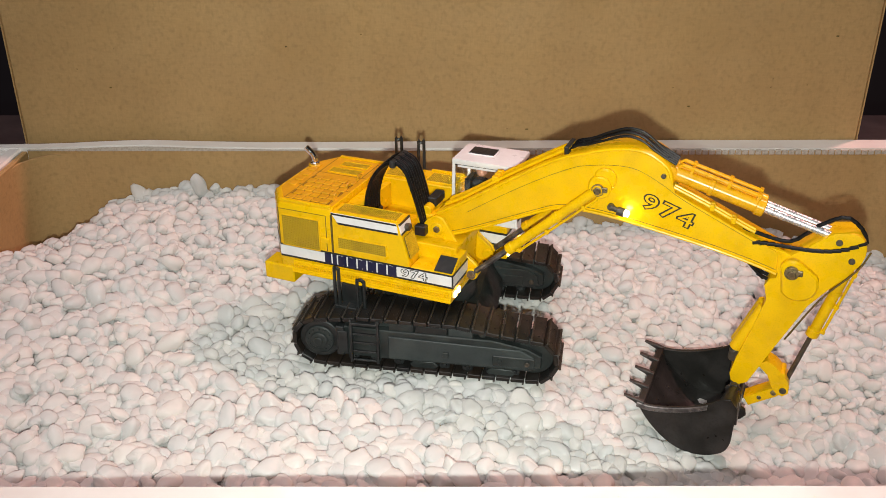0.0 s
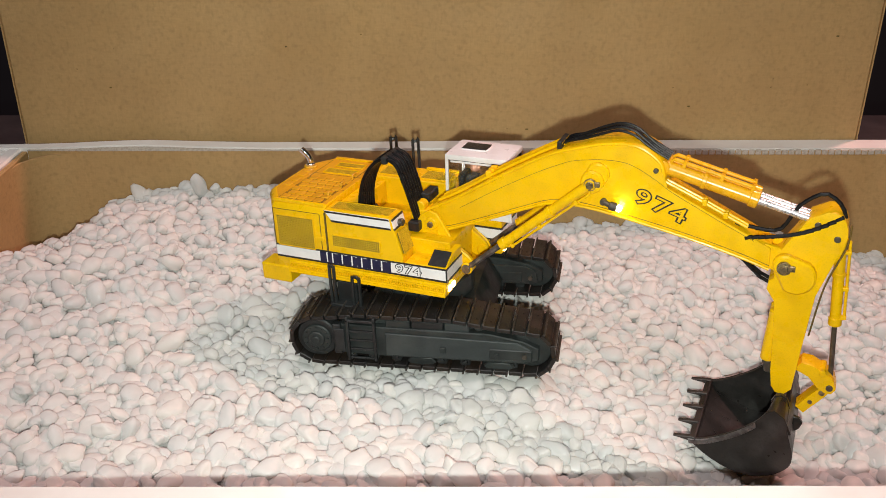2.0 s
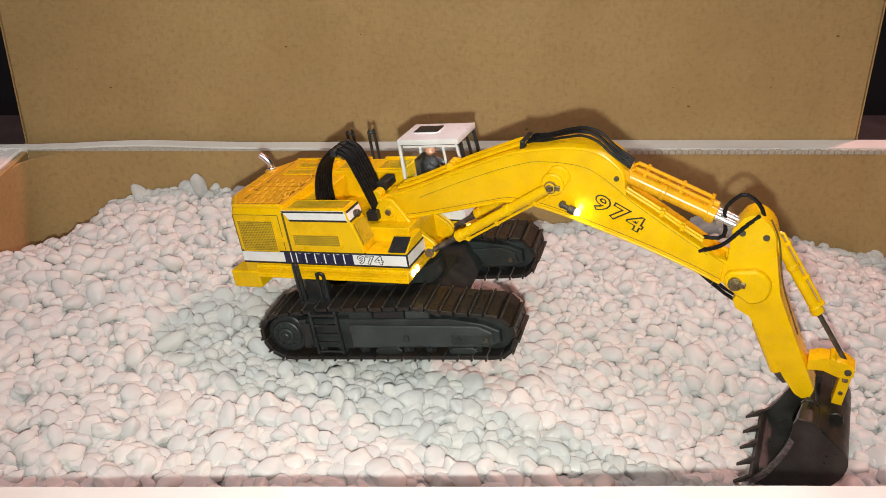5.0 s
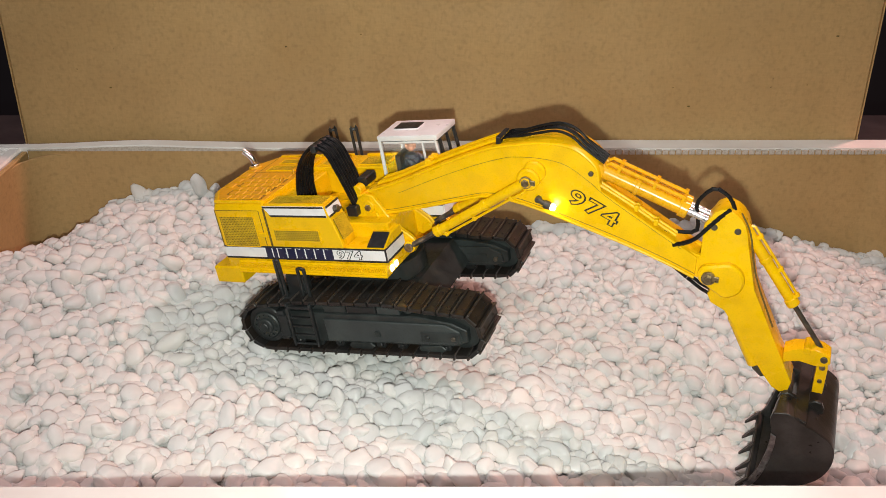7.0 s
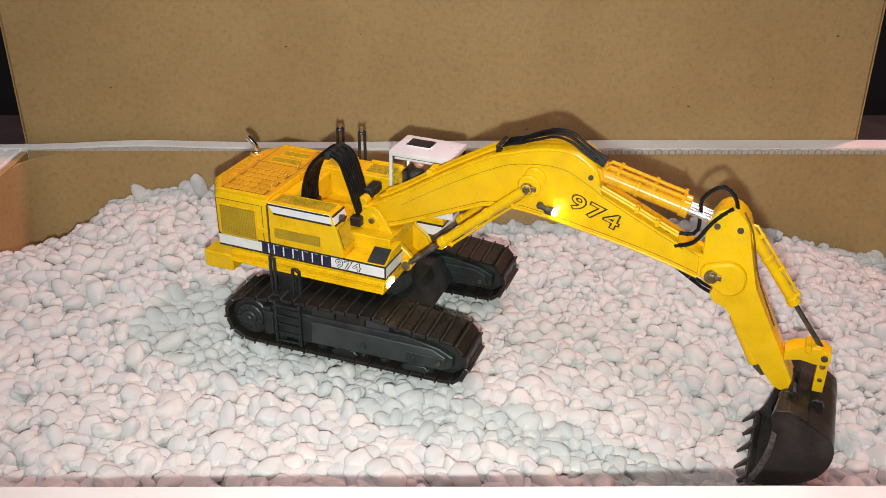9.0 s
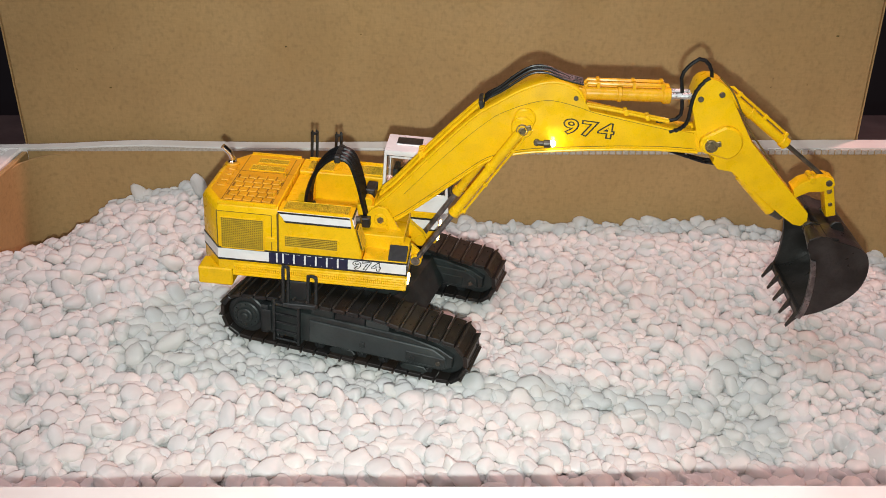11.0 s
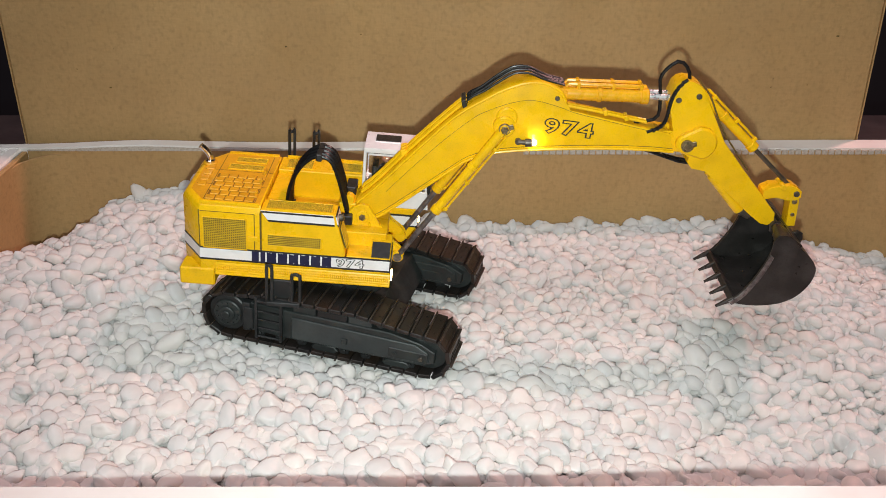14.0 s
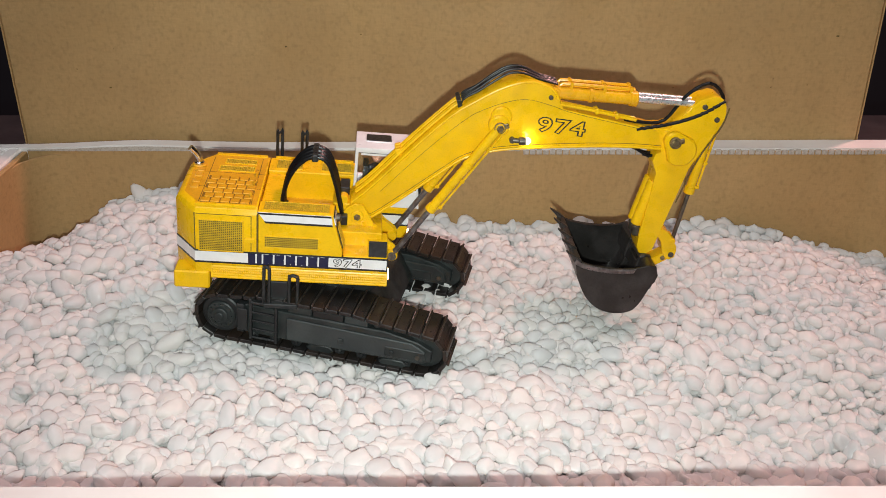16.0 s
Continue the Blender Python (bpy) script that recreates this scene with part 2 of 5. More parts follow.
for sx in (-0.68, 0.68):
    for sy in (-0.43, 0.43):
        _bm = bmesh.new()
        block(_bm, sx - 0.03, sx + 0.03, sy - 0.03, sy + 0.03, 0.0, 0.705, 0.003)
        part("leg", _bm, M_TABLE, table, unit=1)

# ---- the cardboard box: thick rolled walls, brown inside, white outside, lid standing open ----
XL, XR, YF, YB, RIM = -0.2690, 0.3060, 0.2425, 0.5615, 0.0775
box = tagged(new("cardboard_box"), "open cardboard box, brown inside, white outside, on a dark table", "box")


def wavy(bm, x0, x1, y, z, thick, height, amp, n=60, bow=0.0, thin=1.0):
    """A strip of board along x whose top edge is not quite straight."""
    pts_lo, pts_hi, full = [], [], thick
    for i in range(n + 1):
        x = x0 + (x1 - x0) * i / n
        thick = full * (thin + (1 - thin) * min(1.0, max(0.0, i / n * 1.5)))
        dz = amp * (noise.noise(Vector((x * 9, y * 3, 1.7))) + 0.4 * noise.noise(Vector((x * 40, y, 4.1)))) + bow * math.exp(-((x + 0.20) / 0.05) ** 2)
        dy = amp * 0.6 * noise.noise(Vector((x * 12, 7.3, y)))
        pts_lo.append([bm.verts.new((x, y + dy, z)), bm.verts.new((x, y + thick + dy, z))])
        pts_hi.append([bm.verts.new((x, y + dy, z + height + dz)), bm.verts.new((x, y + thick + dy, z + height + dz))])
    for i in range(n):
        a, b, c, d = pts_lo[i], pts_lo[i + 1], pts_hi[i], pts_hi[i + 1]
        for q in ((a[0], b[0], d[0], c[0]), (a[1], c[1], d[1], b[1]), (c[0], d[0], d[1], c[1]), (a[0], a[1], b[1], b[0])):
            bm.faces.new(q)
    for k in (0, n):
        bm.faces.new((pts_lo[k][0], pts_hi[k][0], pts_hi[k][1], pts_lo[k][1]))


_bm = bmesh.new()
block(_bm, XL - 0.028, XR + 0.028, YF - 0.026, YB + 0.0225, -0.0045, 0.0, 0.001)
part("base", _bm, M_CARD, box, "brown cardboard bottom", unit=1)
_bm = bmesh.new()
wavy(_bm, XL, XR, YB, 0.0005, 0.0035, RIM - 0.0010, 0.0006, bow=0.0022)
part("inner_wall", _bm, M_CARD, box, "brown inner face of the back wall", unit=1)
_bm = bmesh.new()
wavy(_bm, XL, 0.05, YB - 0.0003, RIM - 0.0006, 0.0012, 0.0003, 0.0006, bow=0.0022)
part("cut_edge", _bm, M_EDGE, box, "grey cut edge", unit=1)
for _k in range(58):
    _x = 0.052 + _k * 0.0043
    _bm = bmesh.new()
    block(_bm, _x, _x + 0.0036, YB - 0.0006, YB + 0.0008, RIM - 0.0030, RIM + 0.0002 * (_k % 3), 0.0003)
    part("corrugation", _bm, M_EDGE, box, unit=1)
_bm = bmesh.new()
wavy(_bm, XL - 0.028, XR + 0.028, YB + 0.0012, RIM - 0.018, 0.0158, 0.0188, 0.0005, bow=0.0022, thin=0.42)
part("rim", _bm, M_WHITE_BOARD, box, "white folded top of the back wall", unit=1)
_bm = bmesh.new()
block(_bm, XL - 0.028, XR + 0.028, YB + 0.0042, YB + 0.0168, 0.0, RIM - 0.0185, 0.001)
part("outer_wall", _bm, M_WHITE_BOARD, box, unit=1)
for side, xi in ((-1, XL), (1, XR)):
    _bm = bmesh.new()
    block(_bm, min(xi, xi + side * 0.0035), max(xi, xi + side * 0.0035), YF, YB, 0.0005, RIM - 0.0008, 0.0005)
    part("inner_wall", _bm, M_CARD, box, unit=1)
    for a, b in ((0.0042, 0.0130), (0.0136, 0.0275)):
        _bm = bmesh.new()
        block(_bm, min(xi + side * a, xi + side * b), max(xi + side * a, xi + side * b), YF - 0.02, YB + 0.0036, 0.0, RIM + (0.0006 if a < 0.01 else 0), 0.0012)
        part("rim", _bm, M_WHITE_BOARD, box, "white folded side flap", unit=1)
_bm = bmesh.new()
block(_bm, XL, XR, YF - 0.004, YF, 0.0005, RIM - 0.001, 0.0005)
part("inner_wall", _bm, M_CARD, box, unit=1)
_bm = bmesh.new()
wavy(_bm, XL - 0.028, XR + 0.028, YF - 0.024, 0.0, 0.0235, RIM, 0.0004)
part("rim", _bm, M_WHITE_BOARD, box, "white folded top of the front wall", unit=1)
_bm = bmesh.new()
block(_bm, -0.2770, 0.2745, 0.5795, 0.5835, 0.0, 0.205, 0.0012)
part("lid", _bm, M_CARD, box, "tall brown cardboard lid standing upright", unit=1)
for _x in (-0.2773, 0.2748):
    _bm = bmesh.new()
    block(_bm, _x - 0.0004, _x + 0.0004, 0.5793, 0.5837, 0.0, 0.205, 0.0002)
    part("cut_edge", _bm, M_CARD, box, "cut side edge of the lid", unit=1)
# the inner board bends softly round the back corners
for side, xi in ((1, XL), (-1, XR)):
    _bm = bmesh.new()
    bow_r = 0.030
    bend_in = [(xi + side * (bow_r - bow_r * math.cos(radians(a))), YB - bow_r + bow_r * math.sin(radians(a))) for a in range(0, 91, 6)]
    bend_out = [(xi + side * (bow_r - (bow_r + 0.0025) * math.cos(radians(a))), YB - bow_r + (bow_r + 0.0025) * math.sin(radians(a))) for a in range(90, -1, -6)]
    prism(_bm, bend_in + bend_out, 0.0006, RIM - 0.0026, 0, "z")
    part("corner_board", _bm, M_CARD, box, "brown board bent round the corner", unit=1)
# out-of-view board, added to keep the room lamp off the right back corner
_bm = bmesh.new()
block(_bm, XR + 0.0225, XR + 0.0265, YF - 0.018, YB + 0.003, RIM + 0.0002, 0.158, 0.001)
part("side_flap", _bm, M_CARD, box, "unseen upright board added to shade the right back corner", unit=1)
_rng = random.Random(5)
_bm = bmesh.new()
for k in range(22):
    x, z, r = _rng.uniform(-0.27, 0.27), _rng.uniform(0.085, 0.20), _rng.choice((0.0003, 0.0004, 0.0007))
    block(_bm, x - r * _rng.uniform(0.8, 2.2), x + r, 0.57935, 0.57955, z - r * 0.6, z + r * 0.7, 0.0001)
tagged(part("flecks", _bm, M_WASH, box, "dark flecks in the cardboard", unit=1), kind="stuff")

# ---- the pebbles ----


def mound(x, y):
    """Height of the pebble bed above the bottom of the box."""
    wall = np.interp(x, [-0.269, -0.250, -0.215, -0.17, -0.11, -0.03, 0.02, 0.18, 0.215, 0.245, 0.285],
                     [0.002, 0.013, 0.044, 0.053, 0.052, 0.036, 0.027, 0.029, 0.021, 0.012, 0.003])
    level = 0.0350 - 0.050 * (x + 0.03)
    s = min(1.0, max(0.0, (y - 0.455) / 0.10))
    s = s * s * (3 - 2 * s)
    h = level * (1 - s) + wall * s
    h += 0.008 * math.exp(-((x + 0.19) / 0.05) ** 2 - ((y - 0.47) / 0.05) ** 2)
    h -= 0.0235 * math.exp(-((x - 0.148) / 0.066) ** 2 - ((y - 0.340) / 0.060) ** 2)
    h -= 0.0075 * math.exp(-((x + 0.055) / 0.085) ** 2 - ((y - 0.405) / 0.060) ** 2)
    h += 0.0022 * noise.noise(Vector((x * 22, y * 22, 0.3)))
    return h


def pebble_shape(seed, level):
    """A rounded stone about one unit across, a little lumpy and flattened."""
    bm = bmesh.new()
    bmesh.ops.create_icosphere(bm, subdivisions=level, radius=0.5)
    for v in bm.verts:
        p = v.co.copy()
        k = 1 + 0.36 * noise.noise(p * 1.9 + Vector((seed * 3.1, seed * 1.7, 0))) + 0.15 * noise.noise(p * 3.3 + Vector((0, seed * 2.3, seed)))
        flat, tall = math.hypot(p.x, p.y) * 2, abs(p.z) * 2
        v.co = Vector((p.x, p.y, p.z)) * k / (flat ** 2.4 + tall ** 2.4) ** (1 / 2.4)
    co = np.array([v.co[:] for v in bm.verts])
    faces = np.array([[v.index for v in f.verts] for f in bm.faces])
    bm.free()
    return co, faces


def pebbles():
    rng = random.Random(11)
    fine = [pebble_shape(s, 3) for s in range(14)]
    rough = [pebble_shape(s + 20, 2) for s in range(8)]
    singles, rest, step = [], [], 0.0066
    for layer in (0, 1, 2):
        row, y = 0, YF + 0.004
        while y < YB - 0.002:
            x = XL + 0.003 + (0.5 * step if row % 2 else 0)
            while x < XR - 0.003:
                if layer < 2 or rng.random() < 0.16:
                    px, py = x + rng.uniform(-0.34, 0.34) * step, y + rng.uniform(-0.34, 0.34) * step
                    px, py = min(max(px, XL + 0.003), XR - 0.003), min(max(py, YF + 0.003), YB - 0.0035)
                    big = rng.choice((0.55, 0.68, 0.8, 0.9, 1.0, 1.0, 1.12, 1.25, 1.42))
                    length, width, thick = 0.0095 * big * rng.uniform(0.85, 1.2), 0.0077 * big * rng.uniform(0.85, 1.1), 0.0055 * big * rng.uniform(0.8, 1.15)
                    pz = mound(px, py) - (0.0016, 0.0052, -0.0010)[layer] + rng.uniform(-0.0013, 0.0013)
                    pz = max(pz, thick * 0.45)
                    turn = Euler((rng.gauss(0, 0.42), rng.gauss(0, 0.42), rng.uniform(0, 6.283))).to_matrix()
                    m = Matrix.Translation((px, py, pz)) @ (turn @ Matrix.Diagonal((length, width, thick))).to_4x4()
                    if layer == 0 and -0.10 < px < 0.055 and 0.262 < py < 0.342 and len(singles) < 300:
                        singles.append(m)
                    else:
                        rest.append((m, layer, py))
                x += step
            y += step * 0.866
            row += 1
    vs, fs, base = [], [], 0
    for m, layer, py in rest:
        co, fa = rng.choice(fine if (py < 0.36 and layer != 1) else rough)
        a = np.array(m)
        vs.append(co @ a[:3, :3].T + a[:3, 3])
        fs.append(fa + base)
        base += len(co)
    vs, fs = np.concatenate(vs), np.concatenate(fs)
    me = bpy.data.meshes.new("pebbles")
    me.from_pydata(vs.tolist(), [], fs.tolist())
    me.polygons.foreach_set("use_smooth", [True] * len(me.polygons))
    me.materials.append(M_PEBBLE)
    bed_bm = bmesh.new()
    nx, ny = 90, 52
    grid = [[bed_bm.verts.new((XL + (XR - XL) * i / nx, YF + (YB - YF) * j / ny,
                               max(0.0015, mound(XL + (XR - XL) * i / nx, YF + (YB - YF) * j / ny) - 0.0052))) for i in range(nx + 1)] for j in range(ny + 1)]
    for j in range(ny):
        for i in range(nx):
            bed_bm.faces.new((grid[j][i], grid[j][i + 1], grid[j + 1][i + 1], grid[j + 1][i]))
    bed = tagged(part("pebble_bed", bed_bm, M_BED, unit=1, sharp=180), "bed of small rounded white pebbles filling the box", "pebbles", kind="stuff")
    loose = new("pebbles", me)
    loose.parent = bed
    tagged(loose, "white rounded decorative pebbles", kind="stuff")
    shapes = []
    for s, (co, fa) in enumerate(fine):
        one = bpy.data.meshes.new("pebble")
        one.from_pydata(co.tolist(), [], fa.tolist())
        one.polygons.foreach_set("use_smooth", [True] * len(one.polygons))
        one.materials.append(M_PEBBLE_ONE)
        shapes.append(one)
    for k, m in enumerate(singles):
        p = new("pebble", shapes[k % len(shapes)])
        p.parent = bed
        p.matrix_basis = m
    # one upright stone on top of the heap
    top = new("pebble", shapes[3])
    top.parent = bed
    top.matrix_basis = Matrix.Translation((-0.1565, 0.547, mound(-0.1565, 0.547) + 0.0065)) @ Euler((0.1, 1.25, 0.5)).to_matrix().to_4x4() @ Matrix.Diagonal((0.0165, 0.0085, 0.0085, 1))
    return bed


pebbles()

# ---- the model excavator, in millimetres; x forward, y to its left, z up from the swing ring ----
FOOT = Vector((9.25, 0, 29.93))     # boom pin on the upper body
BOOM = 159.2                        # boom pin to stick pin
STICK = 65.9                        # stick pin to bucket pin
excavator = tagged(new("model_excavator"), "yellow toy crawler excavator with black tracks, standing on white pebbles", "toy excavator")


def arc(cx, cz, r, a0, a1, n):
    return [(cx + r * math.cos(radians(a0 + (a1 - a0) * i / n)), cz + r * math.sin(radians(a0 + (a1 - a0) * i / n))) for i in range(n + 1)]


def track_line():
    """The outer line of the track, seen from its side, as evenly spaced points with headings."""
    line = arc(-46.5, -21.0, 12.6, 270, 100, 14) + [(-24, -5.6), (20, -5.2), (44, -8.4)] + arc(57.0, -21.0, 11.6, 72, -90, 14)
    line.append(line[0])
    seg = [math.dist(a, b) for a, b in zip(line, line[1:])]
    total, count = sum(seg), 41
    out = []
    for k in range(count):
        s = total * k / count
        for (a, b), d in zip(zip(line, line[1:]), seg):
            if s <= d:
                t = s / d
                out.append((a[0] + (b[0] - a[0]) * t, a[1] + (b[1] - a[1]) * t, math.atan2(b[1] - a[1], b[0] - a[0])))
                break
            s -= d
    return out


def shoe_mesh():
    bm = bmesh.new()
    block(bm, -3.1, 3.1, -11.4, 11.4, -1.7, 0.35, 0.25)
    plain = len(bm.faces)
    block(bm, -3.1, -2.2, -11.6, 11.6, 0.3, 1.35, 0.2)
    bm.faces.ensure_lookup_table()
    for f in bm.faces[plain:]:
        f.material_index = 1
    block(bm, 1.9, 2.5, -9.0, 9.0, 0.3, 0.8, 0.1)
    for y in (-6, 6):
        rod(bm, (0.4, y, 0.3), (0.4, y, 0.75), 0.5, 6)
    bmesh.ops.recalc_face_normals(bm, faces=bm.faces[:])
    me = bpy.data.meshes.new("track_shoe")
    bm.to_mesh(me)
    bm.free()
    me.transform(Matrix.Scale(MM, 4))
    me.materials.append(M_SHOE)
    me.materials.append(M_GROUSER)
    return me


SHOE = shoe_mesh()


def crawler(sign):
    """One track: side frame with its wheels and shoes; sign -1 is the right-hand side."""
    yc, yo = sign * 31.2, sign * 40.6
    bm = bmesh.new()
    prism(bm, [(-34, -12), (-14, -12.5), (38, -12.5), (54, -15.5), (61, -19), (61, -25), (55, -27.5), (-12, -28.5), (-36, -28)],
          min(sign * 23, yo), max(sign * 23, yo), 0.5)
    prism(bm, [(-30, -9.2), (28, -8.6), (30, -12.6), (-30, -12.6)], sign * 25 if sign > 0 else -37, 37 if sign > 0 else -25, 0.4)
    frame_ob = part("crawler_track", bm, M_FRAME, excavator, "black track with plain shoes and charcoal side frame")
    outer = lambda a, b: (min(sign * a, sign * b), max(sign * a, sign * b))
    if sign > 0:
        bm = bmesh.new()
        prism(bm, [(-12, -15.2), (51, -16.0), (57.5, -19.4), (58.5, -24.2), (54, -26.2), (-12, -27.4)], 21.6, 23.2, 0.35)
        part("side_plate", bm, M_FRAME, frame_ob)
        bm = bmesh.new()
        rod(bm, (54.5, 20.4, -22.6), (54.5, 21.8, -22.6), 1.3, 12, 0.2)
        part("bolt", bm, M_STEEL, frame_ob)
        bm = bmesh.new()
        block(bm, 38, 50, 21.0, 21.8, -25.2, -19.6, 0.5)
        part("end_plate", bm, M_FRAME, frame_ob)
    # recessed side panel rim, front end plate, small square lug
    bm = bmesh.new()
    prism(bm, [(-12, -15.2), (51, -16.0), (57.5, -19.4), (58.5, -24.2), (54, -26.2), (-12, -27.4)], *outer(40.4, 41.5), 0.35)
    part("side_plate", bm, M_PLATE_LIT, frame_ob, "charcoal side plate, coloured lighter to look lit")
    bm = bmesh.new()
    block(bm, 38, 58, *outer(41.3, 42.1), -25.2, -19.6, 0.5, turn=None)
    part("end_plate", bm, M_FRAME, frame_ob)
    for x in (41.5, 54.5):
        bm = bmesh.new()
        rod(bm, (x, sign * 41.8, -22.6), (x, sign * 42.9, -22.6), 1.2, 12, 0.2)
        part("bolt", bm, M_STEEL if x > 50 else M_FRAME, frame_ob)
    bm = bmesh.new()
    block(bm, 14.4, 17.2, *outer(41.2, 42.4), -23.6, -20.6, 0.3)
    part("lug", bm, M_FRAME, frame_ob)
    for x0, x1, mat in ((-12, 0, M_FRAME), (0.6, 16, M_BLACK), (16.6, 28.4, M_STEEL)):
        bm = bmesh.new()
        block(bm, x0, x1, *outer(36.5, 39.6), -13.6, -8.8, 0.4)
        part("step_box", bm, M_PLATE_LIT if mat is M_STEEL else mat, frame_ob)
    bm = bmesh.new()
    rod(bm, (33, sign * 36.5, -9.6), (33, sign * 39.6, -9.6), 2.3, 14, 0.3)
    part("carrier_roller", bm, M_FRAME, frame_ob)
    # sprocket: rim, hub, ring of bolts
    bm = bmesh.new()
    rod(bm, (-46.5, sign * 27, -21), (-46.5, sign * 39.4, -21), 10.2, 28, 0.6)
    part("sprocket", bm, M_BLACK, frame_ob)
    for k in range(16):
        a = 2 * math.pi * k / 16
        bm = bmesh.new()
        rod(bm, (-46.5 + 10.4 * math.cos(a), sign * 29, -21 + 10.4 * math.sin(a)), (-46.5 + 10.4 * math.cos(a), sign * 34, -21 + 10.4 * math.sin(a)), 0.9, 6)
        part("sprocket_tooth", bm, M_BLACK, frame_ob)
    bm = bmesh.new()
    rod(bm, (-46.5, sign * 39.2, -21), (-46.5, sign * 40.6, -21), 7.4, 24, 0.5)
    rod(bm, (-46.5, sign * 40.4, -21), (-46.5, sign * 42.0, -21), 4.2, 20, 0.4)
    rod(bm, (-46.5, sign * 41.8, -21), (-46.5, sign * 43.0, -21), 2.2, 16, 0.4)
    for k in range(12):
        a = 2 * math.pi * k / 12
        rod(bm, (-46.5 + 5.7 * math.cos(a), sign * 40.4, -21 + 5.7 * math.sin(a)), (-46.5 + 5.7 * math.cos(a), sign * 41.2, -21 + 5.7 * math.sin(a)), 0.55, 6)
    part("hub", bm, M_FRAME, frame_ob)
    bm = bmesh.new()
    rod(bm, (57, sign * 27, -21), (57, sign * 37, -21), 9.6, 26, 0.5)
    part("idler", bm, M_FRAME, frame_ob)
    for k in range(8):
        x = -30 + 11.2 * k
        bm = bmesh.new()
        rod(bm, (x, sign * 26, -29.6), (x, sign * 39, -29.6), 2.7, 14, 0.3)
        rod(bm, (x, sign * 38.8, -29.6), (x, sign * 40.0, -29.6), 1.3, 10, 0.2)
        part("roller", bm, M_BLACK, frame_ob)
    for x in (5, 42):
        bm = bmesh.new()
        prism(bm, [(x - 7, -30), (x - 5, -28), (x + 5, -28), (x + 7, -30), (x + 5, -32), (x - 5, -32)], *outer(38.5, 40.4), 0.3)
        part("roller_guard", bm, M_FRAME, frame_ob)
    # ladder at the rear end of the side frame
    bm = bmesh.new()
    block(bm, -30.3, -15.9, *outer(38.5, 44.2), -9.0, -7.6, 0.25)
    ladder = part("ladder_top", bm, M_BLACK, frame_ob)
    for x in (-29.6, -16.6):
        bm = bmesh.new()
        block(bm, x - 0.7, x + 0.7, *outer(42.2, 44.2), -29.6, -6.2, 0.25)
        part("ladder_rail", bm, M_BLACK, frame_ob)
    for z in (-28.4, -23.6, -18.8, -14.0):
        bm = bmesh.new()
        block(bm, -28.9, -17.3, *outer(42.6, 43.8), z - 0.5, z + 0.5, 0.2)
        part("ladder_rung", bm, M_BLACK, frame_ob)
    bm = bmesh.new()
    block(bm, -37.5, -33.5, *outer(38, 42.4), -27.5, -11.5, 0.4)
    block(bm, -36.6, -31.5, *outer(42.2, 43.2), -25.5, -13.5, 0.3)
    part("bracket", bm, M_BLACK, frame_ob)
    for x, z, a in track_line():
        s = new("track_shoe", SHOE)
        s.parent = frame_ob
        s.matrix_basis = Matrix.Translation((x * MM, yc * MM, z * MM)) @ Matrix.Rotation(-a, 4, "Y")
    return frame_ob


crawler(-1)
crawler(1).location = (-0.0055, 0.0160, 0.0)
bm = bmesh.new()
prism(bm, [(-34, -26), (-26, -11), (26, -11), (34, -24)], -22.8, 38.8, 0.8)
rod(bm, (0, 3, -11.2), (0, 3, -1.0), 24, 40, 0.6)
part("centre_frame", bm, M_FRAME, excavator, "charcoal centre frame with swing ring")

# ---- upper body ----
bm = bmesh.new()
# engine hood with cut rear corners and a drawn-in roof, lofted level by level
LEVELS = ((-3.4, 0.0, -60.0), (5.6, 0.0, -60.0), (5.7, 0.0, -37.2), (36.6, 0.0, -37.2), (38.8, 1.0, -37.2), (40.2, 3.0, -37.2))
rings = []
for z, inset, xf in LEVELS:
    i = inset
    plan = [(-66 + i * 0.4, -31 + i), (-77 + i, -16 + i * 0.3), (-77 + i, 19 - i * 0.3), (-66 + i * 0.4, 34 - i), (xf, 34 - i), (xf, -31 + i)]
    rings.append([bm.verts.new((x, y, z)) for x, y in plan])
for a, b in zip(rings, rings[1:]):
    for i in range(6):
        bm.faces.new((a[i - 1], a[i], b[i], b[i - 1]))
bm.faces.new(rings[0][::-1])
bm.faces.new(rings[-1])
bmesh.ops.recalc_face_normals(bm, faces=bm.faces[:])
bmesh.ops.bevel(bm, geom=[e for e in bm.edges if e.is_manifold and e.calc_face_angle() > 0.25], offset=0.35, segments=1, affect="EDGES", clamp_overlap=True)
upper = part("upper_body", bm, M_YELLOW, excavator, "yellow upper body with mesh vents and a white stripe")


def panel(name, build):
    bm = bmesh.new()
    build(bm)
    return part(name, bm, M_YELLOW, upper)


panel("side_box", lambda bm: prism(bm, [(-36.8, 6), (3.4, 6), (3.0, 20.6), (-1.2, 36.0), (-1.8, 39.2), (-36.8, 39.2)], -31, -19, 0.5))
panel("side_box", lambda bm: prism(bm, [(-36.8, 6), (7, 6), (7, 39.2), (-36.8, 39.2)], 17, 34, 0.5))
panel("middle_deck", lambda bm: block(bm, -36.8, 22, -18.8, 16.8, 6.4, 25, 0.4))
panel("tank_top", lambda bm: block(bm, -36.8, -28, -18.8, 16.8, 25.1, 37.5, 0.4))
panel("front_platform", lambda bm: block(bm, 3.6, 25, -31, -11.5, 6.4, 18.0, 0.5))
panel("front_box", lambda bm: prism(bm, [(-30.9, 17.7), (-22.6, 21.9), (-12.2, 21.9), (-12.2, 17.7)], 15.2, 24.9, 0.3, "x"))
panel("cab_base", lambda bm: block(bm, 7.2, 36, 13.2, 36, 6.4, 24, 0.6))
